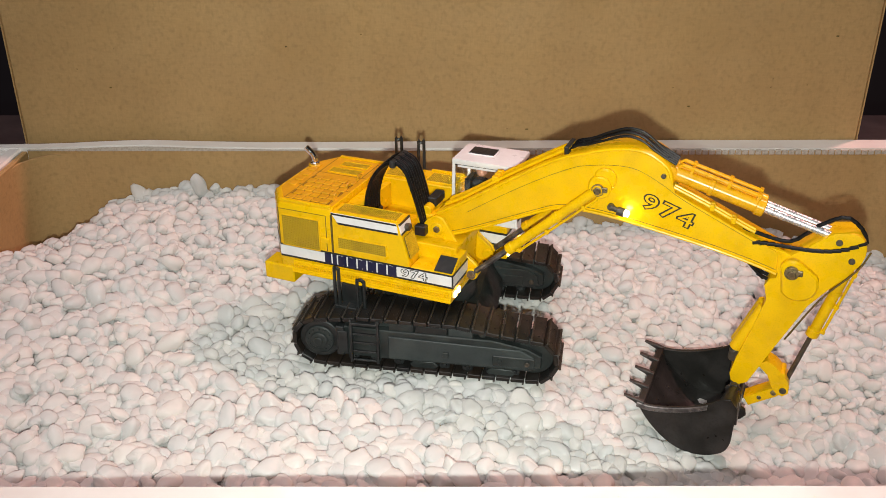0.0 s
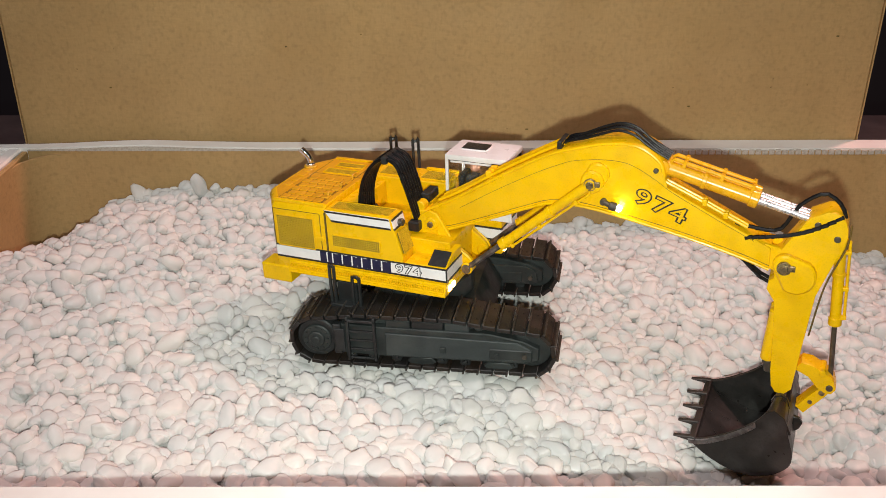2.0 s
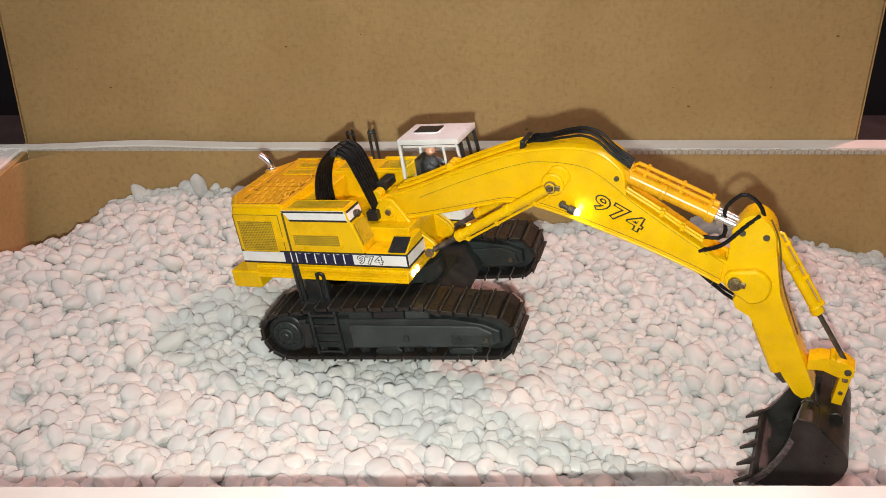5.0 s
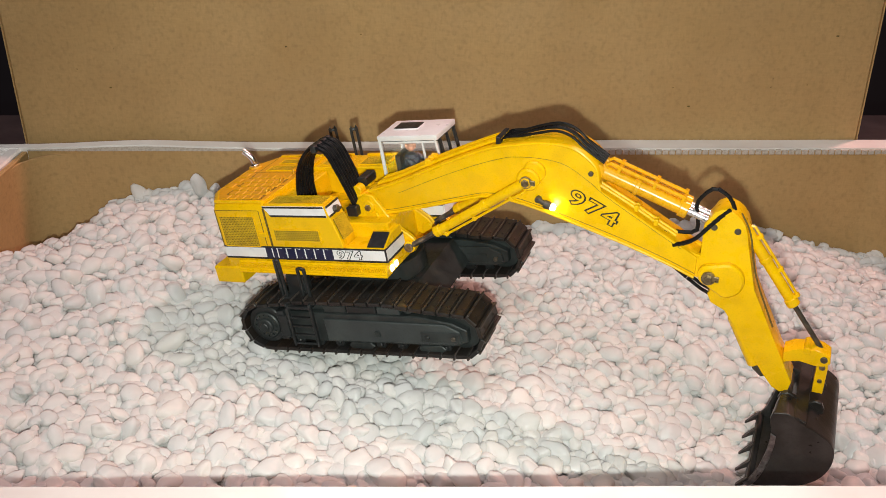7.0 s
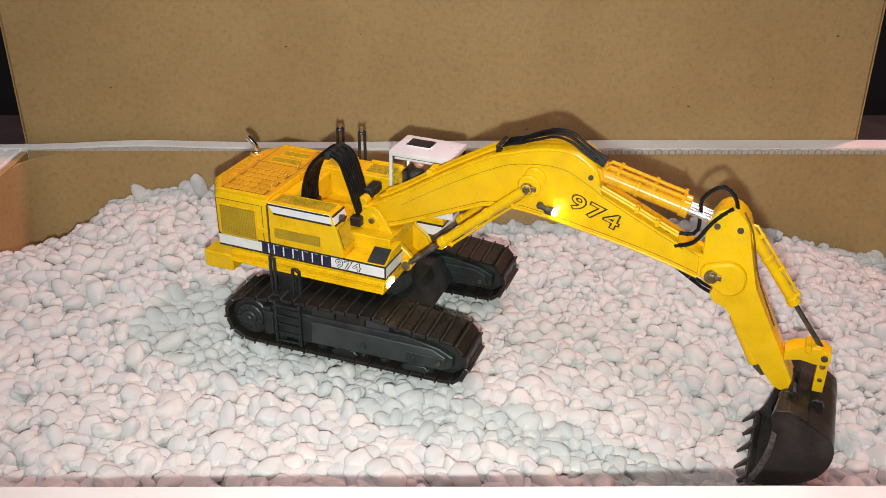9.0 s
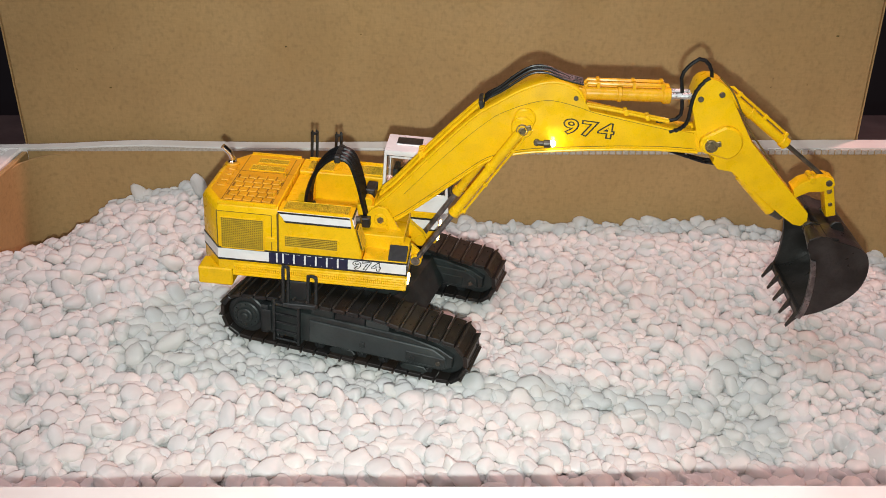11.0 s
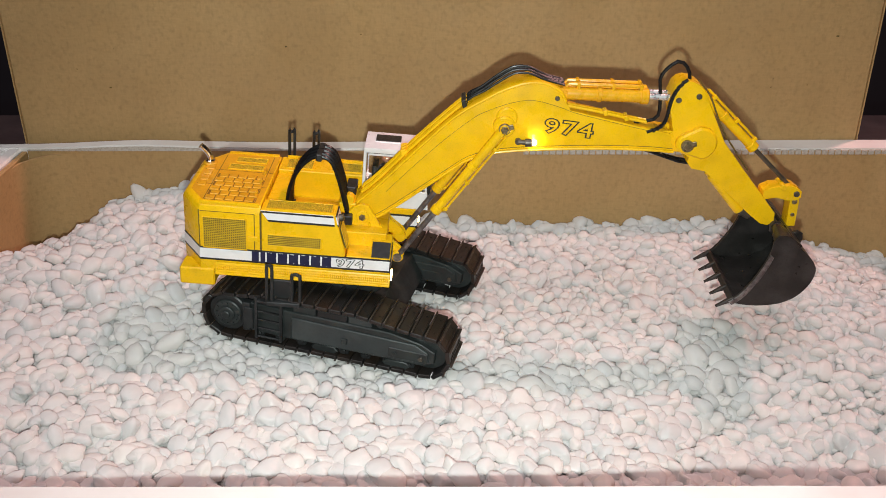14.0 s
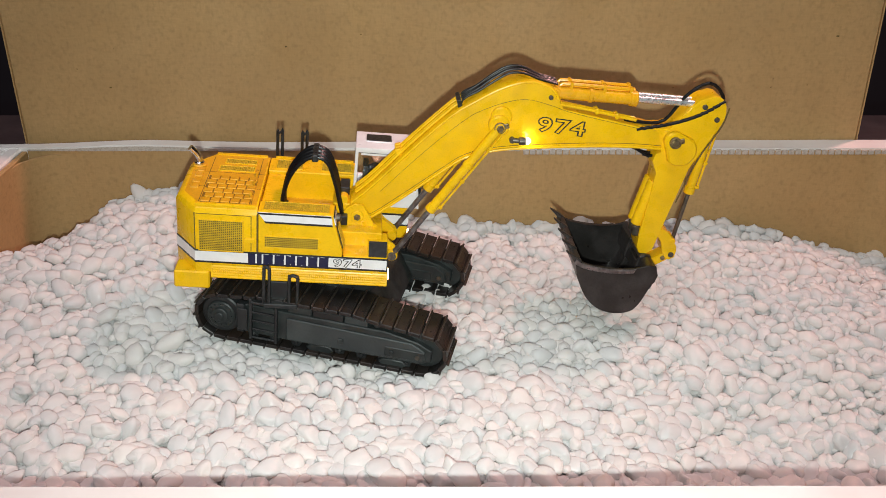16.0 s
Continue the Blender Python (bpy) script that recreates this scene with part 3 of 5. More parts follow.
panel("deck_plate", lambda bm: block(bm, -59.4, 25, -29, 31, 4.2, 6.3, 0.3))
# boom foot cheeks
for s in (-1, 1):
    bm = bmesh.new()
    prism(bm, [(-4, 22), (4, 34.0), (8, 36.4), (12, 35.5), (15, 31), (20, 22), (29, 14.5), (31, 10.5), (29, 6.8), (24, 6.5), (14, 12), (2, 18)],
          s * 9.8 - 1.2, s * 9.8 + 1.2, 0.4)
    rod(bm, (FOOT.x, s * 8.0, FOOT.z), (FOOT.x, s * 12.0, FOOT.z), 3.2, 18, 0.4)
    rod(bm, (27.7, s * 8.0, 10.0), (27.7, s * 13.6, 10.0), 3.0, 16, 0.4)
    part("boom_bracket", bm, M_YELLOW, upper)
    bm = bmesh.new()
    rod(bm, (FOOT.x, s * 11.8, FOOT.z), (FOOT.x, s * 12.9, FOOT.z), 1.7, 6, 0.2)
    part("pin_bolt", bm, M_BOLT, upper)
    bm = bmesh.new()
    rod(bm, (27.7, s * 13.4, 10.0), (27.7, s * 14.4, 10.0), 1.4, 6, 0.2)
    part("pin_bolt", bm, M_BOLT, upper)
for s in (-1, 1):
    for ctrl in ([(12.5, 27.0), (15.5, 20.0), (22.0, 13.2), (27.0, 9.0)], [(18.0, 26.0), (22.5, 19.5), (28.5, 14.6), (30.4, 11.6)]):
        bm = bmesh.new()
        tube(bm, curve_points([(x, s * 11.2, z) for x, z in ctrl], 4), 0.75, 6)
        part("bracket_rib", bm, M_YELLOW, upper)
bm = bmesh.new()
for y in (-5, 5):
    rod(bm, (2, y - 2.6, 36.5), (2, y + 2.6, 36.5), 2.6, 16, 0.4)
block(bm, -3, 6, -8, 8, 25, 35, 0.6)
part("hose_manifold", bm, M_YELLOW, upper)

# panel lines of the hood side
bm = bmesh.new()
block(bm, -37.5, -36.7, -31.12, -30.5, 17.6, 37.6, 0.05)
block(bm, -66.3, -65.8, -31.1, -30.5, 17.6, 36.8, 0.05)
block(bm, -40.2, -39.8, -31.1, -30.5, 17.8, 36.4, 0.05)
block(bm, -65.5, -40.2, -31.08, -30.6, 36.3, 36.6, 0.05)
part("panel_line", bm, M_WASH, upper)
bm = bmesh.new()
block(bm, -43.0, -38.2, -32.0, -30.9, 22.6, 25.0, 0.3)
part("latch", bm, M_YELLOW, upper)


def vent(x0, x1, z0, z1, y, n, m):
    """A wire-mesh vent on the right-hand side: dark back, frame and two sets of wires."""
    bm = bmesh.new()
    block(bm, x0, x1, y - 0.10, y + 0.2, z0, z1, 0.02)
    v = part("vent", bm, M_VENT_BACK, upper, "yellow wire-mesh vent")
    bm = bmesh.new()
    for i in range(n + 1):
        x = x0 + (x1 - x0) * i / n
        block(bm, x - 0.17, x + 0.17, y - 0.42, y - 0.05, z0, z1, 0)
    for j in range(m + 1):
        z = z0 + (z1 - z0) * j / m
        block(bm, x0, x1, y - 0.38, y - 0.05, z - 0.17, z + 0.17, 0)
    part("mesh", bm, M_YELLOW_DIRTY, v)
    bm = bmesh.new()
    for p in ((x0 - 0.5, x0, z0 - 0.5, z1 + 0.5), (x1, x1 + 0.5, z0 - 0.5, z1 + 0.5), (x0, x1, z0 - 0.5, z0), (x0, x1, z1, z1 + 0.5)):
        block(bm, p[0], p[1], y - 0.5, y + 0.1, p[2], p[3], 0.1)
    part("frame", bm, M_YELLOW, v)


vent(-64.0, -44.0, 17.6, 33.2, -31.0, 22, 17)
vent(-33.6, -8.6, 21.0, 26.4, -31.0, 26, 6)


def top_vent(x0, x1, y0, y1, z, n, m):
    bm = bmesh.new()
    block(bm, x0, x1, y0, y1, z - 0.2, z + 0.1, 0.02)
    v = part("roof_vent", bm, M_VENT_BACK, upper, "dirty yellow mesh roof vent")
    bm = bmesh.new()
    for i in range(n + 1):
        x = x0 + (x1 - x0) * i / n
        block(bm, x - 0.17, x + 0.17, y0, y1, z + 0.05, z + 0.42, 0)
    for j in range(m + 1):
        y = y0 + (y1 - y0) * j / m
        block(bm, x0, x1, y - 0.17, y + 0.17, z + 0.05, z + 0.38, 0)
    part("mesh", bm, M_YELLOW_DIRTY, v)
    bm = bmesh.new()
    for p in ((x0 - 0.6, x0, y0 - 0.6, y1 + 0.6), (x1, x1 + 0.6, y0 - 0.6, y1 + 0.6), (x0, x1, y0 - 0.6, y0), (x0, x1, y1, y1 + 0.6)):
        block(bm, p[0], p[1], p[2], p[3], z - 0.1, z + 0.6, 0.12)
    part("frame", bm, M_YELLOW, v)


top_vent(-34.5, -4.0, -29.2, -20.6, 39.2, 30, 8)
top_vent(-60.5, -43.5, 10.5, 16.0, 40.2, 18, 6)
top_vent(-58.5, -43.5, 20.0, 25.0, 40.2, 16, 5)
top_vent(-33.0, -20.0, 20.0, 30.5, 39.2, 14, 9)
top_vent(-10.0, 5.0, 20.0, 30.5, 39.2, 14, 9)
# sloped intake behind the front step
slope = Matrix.Translation((1.6, 0, 27.4)) @ Matrix.Rotation(radians(-16), 4, "Y")
bm = bmesh.new()
block(bm, -0.2, 0.35, -29.6, -20.4, -6.0, 4.6, 0.05, turn=slope)
iv = part("front_vent", bm, M_VENT_BACK, upper, "dirty yellow mesh intake")
bm = bmesh.new()
for i in range(13):
    y = -29.6 + 9.2 * i / 12
    block(bm, 0.3, 0.6, y - 0.15, y + 0.15, -6, 4.6, 0, turn=slope)
for i in range(14):
    z = -6 + 10.6 * i / 13
    block(bm, 0.3, 0.58, -29.6, -20.4, z - 0.15, z + 0.15, 0, turn=slope)
part("mesh", bm, M_YELLOW_DIRTY, iv)
bm = bmesh.new()
rod(bm, (-1.0, -25, 35.2), (1.6, -25, 35.6), 1.8, 14, 0.4)
part("cap", bm, M_STEEL, upper, "small round filler cap")
# raised lips along the roof edges
for x0, x1, y0, y1, z in ((-66, -38, -29.6, -27.8, 39.6), (-64.5, -38.5, 30.0, 32.4, 39.4), (-34.5, -20, 32, 33.8, 39.0), (-12, 6, 32, 33.8, 39.0), (-33, -6, -30.9, -29.4, 38.6)):
    bm = bmesh.new()
    block(bm, x0, x1, y0, y1, z, z + 1.5, 0.55, 2)
    part("roof_lip", bm, M_YELLOW, upper)
# roof plate seams and raised grip tiles
bm = bmesh.new()
for y in (-9, 8.5):
    block(bm, -72, -38, y - 0.16, y + 0.16, 40.1, 40.32, 0)
for x in (-64.8, -40.6):
    block(bm, x - 0.16, x + 0.16, -28, 28, 40.1, 40.32, 0)
part("panel_line", bm, M_WASH, upper)
bm = bmesh.new()
block(bm, -64.2, -41.0, -26.5, 3.6, 40.2, 40.45, 0.05)
part("tile_bed", bm, M_TILE_GAP, upper)
for r in range(6):
    for c in range(5):
        x, y = -62.0 + 4.6 * c + (1.1 if r % 2 else 0), -24.2 + 5.1 * r
        if y > 8 or x > -42:
            continue
        bm = bmesh.new()
        block(bm, x - 2.05, x + 2.05, y - 2.15, y + 2.15, 40.0, 41.0, 0.3)
        part("roof_tile", bm, M_YELLOW_ROOF, upper)
for r in range(4):
    bm = bmesh.new()
    block(bm, -71.2, -67.2, -12 + 6.6 * r, -7.4 + 6.6 * r, 40.0, 40.9, 0.35)
    part("roof_tile", bm, M_YELLOW_ROOF, upper)
bm = bmesh.new()
prism(bm, [(-64.6, -27.4), (-73.0, -15.2), (-73.0, 18.2), (-64.6, 30.4), (-38.0, 30.4), (-38.0, -27.4)], 39.9, 40.28, 0.1, "z")
part("roof_panel", bm, M_YELLOW_ROOF, upper, "amber hood roof")
for x, y in ((-41.5, -17), (-41.5, -4), (-41.5, 8)):
    bm = bmesh.new()
    tube(bm, curve_points([(x, y - 1.6, 40), (x, y - 1.6, 42), (x, y + 1.6, 42), (x, y + 1.6, 40)], 4), 0.5, 6)
    part("roof_handle", bm, M_YELLOW_ROOF, upper)
# exhaust
bm = bmesh.new()
rod(bm, (-71, 15.2, 40), (-71, 15.2, 41.4), 3.6, 18, 0.4)
part("exhaust_base", bm, M_YELLOW_ROOF, upper)
bm = bmesh.new()
tube(bm, curve_points([(-71, 15.2, 41), (-71, 15.2, 43.6), (-72, 15.0, 46.5), (-75.2, 14.0, 50.2)], 5), 1.6, 12)
rod(bm, (-71, 15.2, 41), (-71, 15.2, 42.6), 2.5, 16, 0.3)
part("exhaust_pipe", bm, M_EXHAUST, upper, "bent chrome exhaust pipe")

# stripe round the body: white band between dark lines


def band(name, z0, z1, out, mat, x_front=25.0):
    bm = bmesh.new()
    pts = [(x_front, -31 - out), (-66 - 0.42 * out, -31 - out), (-77 - out, -16 - 0.3 * out), (-77 - out, 16), (-77 + 0.3, 16), (-77 + 0.3, -16), (-66, -30.6), (x_front, -30.6)]
    prism(bm, pts, z0, z1, 0.04, "z")
    part(name, bm, mat, upper)


band("stripe", 11.6, 16.8, 0.25, M_WHITE)
band("stripe_line", 16.8, 17.6, 0.27, M_INK)
band("stripe_line", 10.6, 11.6, 0.27, M_INK)
bm = bmesh.new()
prism(bm, [(-37.0, 38.9), (-3.0, 38.9), (-2.4, 36.8), (-2.0, 33.4), (-33.0, 33.4)], -31.25, -30.8, 0.04)
part("stripe", bm, M_WHITE, upper)
bm = bmesh.new()
prism(bm, [(-37.2, 38.8), (-3.0, 38.8), (-2.8, 37.9), (-36.4, 37.9)], -31.32, -30.9, 0.03)
prism(bm, [(-34.0, 34.4), (-2.2, 34.4), (-2.0, 33.4), (-33.2, 33.4)], -31.32, -30.9, 0.03)
part("stripe_line", bm, M_INK, upper)
bm = bmesh.new()
block(bm, 24.8, 25.25, -30.8, -12, 11.6, 16.8, 0.05)
part("stripe", bm, M_WHITE, upper)
bm = bmesh.new()
block(bm, 24.9, 25.3, -30.8, -12, 16.8, 17.6, 0.03)
block(bm, 24.9, 25.3, -30.8, -12, 10.4, 11.6, 0.03)
block(bm, 24.7, 25.32, -31.3, -30.6, 10.6, 17.6, 0.03)
part("stripe_line", bm, M_INK, upper)
bm = bmesh.new()
block(bm, 35.8, 36.3, 13.6, 35.6, 14.5, 20.0, 0.05)
block(bm, 7, 36, 12.75, 13.3, 14.5, 20.0, 0.05)
part("stripe", bm, M_WHITE, upper)
bm = bmesh.new()
for z in (14.0, 20.0):
    block(bm, 35.9, 36.36, 13.4, 35.6, z, z + 0.9, 0.03)
    block(bm, 7, 36.2, 12.68, 13.2, z, z + 0.9, 0.03)
part("stripe_line", bm, M_INK, upper)
for z0, z1, mat, name, lift_out in ((33.6, 38.6, M_WHITE, "stripe", 0.3), (37.9, 38.8, M_INK, "stripe_line", 0.4), (33.4, 34.3, M_INK, "stripe_line", 0.4)):
    xs = lambda z: -1.2 - (z - 36.0) * (4.2 / 15.4 if z < 36 else 0.19)
    bm = bmesh.new()
    prism(bm, [(xs(z0) - 0.2, z0), (xs(z0) + lift_out, z0), (xs(z1) + lift_out, z1), (xs(z1) - 0.2, z1)], -30.9, -19.4, 0.03)
    part(name, bm, mat, upper)
# the maker's mark, kept as plain dark-blue bars
for k in range(8):
    x = -41.4 + (0, 3.9, 6.7, 11.6, 16.5, 21.4, 26.3, 31.2)[k] * 1.08
    w = 2.2 if k == 1 else (3.4 if k == 0 else 4.45)
    bm = bmesh.new()
    notch = (0.0, 0.0, 0.30, 0.22, 0.5, 0.30, 0.24, 0.24)[k]
    if notch == 0.0:
        block(bm, x, x + w, -31.5, -31.1, 11.3, 16.8, 0.04)
    else:
        prism(bm, [(x, 11.3), (x + w * 0.48, 11.3), (x + w * 0.5, 11.3 + 2 * notch), (x + w * 0.56, 11.3 + 2 * notch), (x + w * 0.58, 11.3), (x + w, 11.3), (x + w, 13.8),
                   (x + w * 0.9, 14.0), (x + w, 14.3), (x + w, 16.8), (x + w * 0.58, 16.8), (x + w * 0.5, 16.8 - notch), (x, 16.8)], -31.5, -31.1, 0.03)
    part("mark_bar", bm, M_BLUE, upper, "dark-blue printed bar")
side = Matrix.Translation((-1.0, -31.32, 12.3)) @ Matrix.Rotation(radians(90), 4, "X")
lettering("numeral", "974", 5.9, 0.29, side, M_INK, upper, 0.05, 0.555, 1.42)
lettering("numeral", "974", 5.9, -0.02, Matrix.Translation((0, -0.1, 0)) @ side, M_WHITE, upper, 0.05, 0.555, 1.42)
# walkway skirt with mesh, counterweight foot
bm = bmesh.new()
prism(bm, [(-32.6, 10.2), (-32.9, 9.6), (-34.6, 5.0), (-34.4, 4.4), (-29, 4.4), (-29, 10.2)], -58.5, 25.4, 0.2, "x")
skirt = part("walkway", bm, M_YELLOW, upper, "yellow mesh walkway under the stripe")
bm = bmesh.new()
for i in range(84):
    x = -57.5 + 82 * i / 83
    bm_t = Matrix.Translation((x, -33.9, 7.2)) @ Matrix.Rotation(radians(20.5), 4, "X")
    block(bm, -0.16, 0.16, -0.25, 0.1, -2.4, 2.4, 0, turn=bm_t)
for j in range(5):
    bm_t = Matrix.Translation((-16.5, -33.9 + 0.42 * (j - 2), 7.2 + 1.1 * (j - 2))) @ Matrix.Rotation(radians(20.5), 4, "X")
    block(bm, -41, 41, -0.22, 0.1, -0.14, 0.14, 0, turn=bm_t)
part("mesh", bm, M_YELLOW, skirt)
bm = bmesh.new()
block(bm, -76.4, -59.6, -31.8, -20, -3.6, 5.6, 0.7)
part("counterweight_foot", bm, M_YELLOW, upper)
# toolbox lid at the front
bm = bmesh.new()
prism(bm, [(-30.6, 18.2), (-22.8, 22.2), (-22.6, 22.6), (-30.9, 18.6)], 15.7, 24.5, 0.12, "x")
part("toolbox_lid", bm, M_INK, upper, "black lid on the front platform")
# working lamps at the front corners
for x, y in ((25.4, -29.0), (25.4, -24.5), (36.4, 16), (36.4, 33)):
    bm = bmesh.new()
    block(bm, x - 0.4, x + 0.9, y - 1.5, y + 1.5, 5.6 if x < 30 else 7.6, 8.8 if x < 30 else 10.8, 0.5)
    part("work_lamp", bm, M_LIGHT_WARM, upper, "glowing warm front lamp")
# hand rails on both flanks
for x, z1, wide in ((-33.2, 13.6, 2.6), (-21.2, 9.6, 4.0)):
    bm = bmesh.new()
    tube(bm, curve_points([(x, -37.6, -6.5), (x, -37.6, z1 - 1.8), (x + wide * 0.15, -37.7, z1 - 0.5), (x + wide * 0.5, -37.9, z1), (x + wide * 0.85, -38.1, z1 - 0.5), (x + wide, -38.2, z1 - 1.8), (x + wide, -38.2, -6.5)], 5), 0.85, 8)
    part("hand_rail", bm, M_BLACK, upper, "black wire hand rail")
for x in (-34.2, -21.4):
    bm = bmesh.new()
    tube(bm, curve_points([(x, 37.0, 10), (x, 37.0, 50.2), (x + 0.3, 37.2, 51.6), (x + 1.2, 37.8, 52.2), (x + 2.1, 38.4, 51.6), (x + 2.4, 38.6, 50.2), (x + 2.4, 38.6, 10)], 5), 0.8, 8)
    part("hand_rail", bm, M_BLACK, upper, "black wire hand rail")
bm = bmesh.new()
block(bm, -33.0, -17.0, -40.0, -34.4, -8.0, -5.6, 0.4)
part("boarding_step", bm, M_BLACK, upper)
bm = bmesh.new()
block(bm, -31.0, -20.5, -35.5, -30, -7.0, 4.4, 0.4)
part("step_bracket", bm, M_BLACK, upper)
# hydraulic hoses arching over the deck, held by a clamp
for k in range(7):
    y = -13.4 + 2.25 * k
    bm = bmesh.new()
    tube(bm, curve_points([(-27.0, y, 26), (-26.8, y, 40), (-22.5, y, 52.5), (-14.5, y, 60.5 + 0.5 * (k % 2)), (-6.8, y, 59.0 + 0.5 * (k % 2)), (-2.5, y, 49), (0.4, y * 0.9, 37), (2.0, y * 0.85, 30)], 6), 1.0, 8)
    part("hydraulic_hose", bm, M_HOSE, upper)
bm = bmesh.new()
block(bm, -13.6, -10.8, -15, 1.2, 58.8, 62.4, 0.5)
part("hose_clamp", bm, M_BLACK, upper)
for b in ((-1.0, 4.6, -15.4, -11.2, 26.5, 31.5), (-28.8, -25.2, -15.2, 1.4, 25, 31), (0.0, 5.0, -2, 9, 36.5, 41.0)):
    bm = bmesh.new()
    block(bm, *b, 0.5)
    part("hose_block", bm, M_BLACK, upper)

# ---- cab ----
bm = bmesh.new()
block(bm, 6.8, 39.2, 13.4, 36.6, 53.6, 56.4, 0.9, 2)
cab = part("cab", bm, M_WHITE, upper, "white cab with large clear windows")
posts = [((8.0, 14.4), (7.6, 14.4)), ((37.6, 14.4), (40.6, 14.4)), ((8.0, 35.6), (7.6, 35.6)), ((37.6, 35.6), (40.6, 35.6))]
for (xt, yt), (xb, yb) in posts:
    bm = bmesh.new()
    front = xt > 20
    prism(bm, [(xt - (0.6 if front else 1.2), 54), (xt + (0.6 if front else 0.3), 54), (xb + (0.6 if front else 0.4), 24), (xb - (0.6 if front else 1.2), 24)], yt - 0.8, yt + 0.6, 0.25)
    part("post", bm, M_BLACK if front and yt > 20 else M_WHITE, cab)
bm = bmesh.new()
block(bm, 6.8, 8.6, 13.8, 36.2, 24, 33.5, 0.3)
block(bm, 8.0, 40, 13.6, 15.2, 24, 33.0, 0.3)
block(bm, 8.0, 40, 34.8, 36.4, 24, 33.0, 0.3)
part("lower_panel", bm, M_WHITE, cab)
for y0, y1 in ((15.6, 17.4), (24.4, 25.6), (32.8, 34.6)):
    bm = bmesh.new()
    prism(bm, [(38.1, 53.4), (39.5, 53.4), (42.0, 31.0), (40.6, 31.0)], y0, y1, 0.2)
    part("windscreen_frame", bm, M_BLACK, cab)
bm = bmesh.new()
prism(bm, [(30.0, 53.2), (31.0, 53.2), (31.4, 33.6), (30.4, 33.6)], 13.8, 15.0, 0.2)
part("door_post", bm, M_WHITE, cab)
bm = bmesh.new()
block(bm, 7.4, 38.8, 13.9, 36.1, 53.1, 53.7, 0.1)
part("roof_seal", bm, M_INK, cab)
bm = bmesh.new()
block(bm, 9.6, 39.6, 13.75, 14.9, 32.6, 34.0, 0.2)
block(bm, 9.6, 37.4, 13.75, 14.9, 52.2, 53.4, 0.2)
part("window_frame", bm, M_WHITE, cab)
bm = bmesh.new()
block(bm, 12.0, 25.0, 22.6, 31.2, 56.2, 57.2, 2.2, 3)
part("roof_hatch", bm, M_INK, cab, "black roof hatch")
bm = bmesh.new()
tube(bm, [(x, y, 56.5) for x, y in [(25.3, 24.6), (25.3, 29.2), (24.8, 30.9), (23.2, 31.5), (13.8, 31.5), (12.2, 30.9), (11.7, 29.2), (11.7, 24.6), (12.2, 22.9), (13.8, 22.3), (23.2, 22.3), (24.8, 22.9), (25.3, 24.6)]], 0.45, 8)
part("hatch_frame", bm, M_WHITE, cab)
for name, pts in (("side_window", [(9.4, 33), (39.6, 33), (37.0, 53.8), (9.2, 53.8)]),):
    for y in (14.3, 35.5):
        bm = bmesh.new()
        prism(bm, pts, y - 0.15, y + 0.15, 0)
        part(name, bm, M_GLASS, cab, "clear window").visible_shadow = False
bm = bmesh.new()
block(bm, 7.6, 7.9, 15.3, 34.7, 33, 53.8, 0)
part("rear_window", bm, M_GLASS, cab, "clear window").visible_shadow = False
bm = bmesh.new()
prism(bm, [(39.9, 33), (40.3, 33), (38.0, 53.8), (37.6, 53.8)], 15.3, 34.7, 0)
part("windscreen", bm, M_GLASS, cab, "clear windscreen").visible_shadow = False
bm = bmesh.new()
block(bm, 12, 22, 19.5, 30.5, 24, 31, 1.2, 2)
block(bm, 11, 14, 19.5, 30.5, 30, 44, 1.0, 2)
part("seat", bm, M_BLACK, cab, "black driver seat")
bm = bmesh.new()
tube(bm, [(30, 20, 24), (32, 20, 40)], 0.7, 8)
tube(bm, [(30, 30, 24), (31, 30, 38)], 0.7, 8)
block(bm, 33, 38, 18, 32, 24, 34, 0.8)
part("console", bm, M_BLACK, cab)

# ---- boom ----
bm = bmesh.new()
UP = [(-4.2, 3.4), (-1.0, 6.6), (11.7, 13.0), (34, 26.2), (56, 38.2), (70, 42.8), (82, 45.8), (93, 46.4), (100, 44.2), (106.2, 39.2), (108.0, 33.5), (109.5, 28.4), (126, 20.0), (141, 12.2), (153, 6.0)]
DOWN = [(153, -3.2), (140, 1.2), (118.6, 7.0), (86.5, 14.0), (70, 16.4), (58, 16.0), (48, 12.6), (30, 5.4), (12, -1.6), (3.9, -4.0), (-2.5, -3.6)]
prism(bm, UP + DOWN, -7.4, 7.4, 0.7, seg=2)
boom = part("boom", bm, M_YELLOW, excavator, "bent yellow boom with raised edges and numerals")
# flanges that stand proud along the upper and the lower edge
for edge_line in (UP[1:11], DOWN[::-1][1:]):
    bm = bmesh.new()
    pts = curve_points([Vector((x, 0, z)) for x, z in edge_line], 3)
    rings = []
    for i, p in enumerate(pts):
        d = (pts[min(i + 1, len(pts) - 1)] - pts[max(i - 1, 0)]).normalized()
        n = Vector((-d.z, 0, d.x)) * 0.7
        rings.append([bm.verts.new((p.x + n.x * k, y, p.z + n.z * k)) for y, k in ((-8.5, -0.7), (-8.7, 0), (-8.5, 0.7), (-8.0, 1), (8.0, 1), (8.5, 0.7), (8.5, -0.7), (8.0, -1), (-8.0, -1))])
    for a, b in zip(rings, rings[1:]):
        for k in range(9):
            bm.faces.new((a[k], a[(k + 1) % 9], b[(k + 1) % 9], b[k]))
    bm.faces.new(rings[0][::-1])
    bm.faces.new(rings[-1])
    part("flange", bm, M_YELLOW, boom)
bm = bmesh.new()
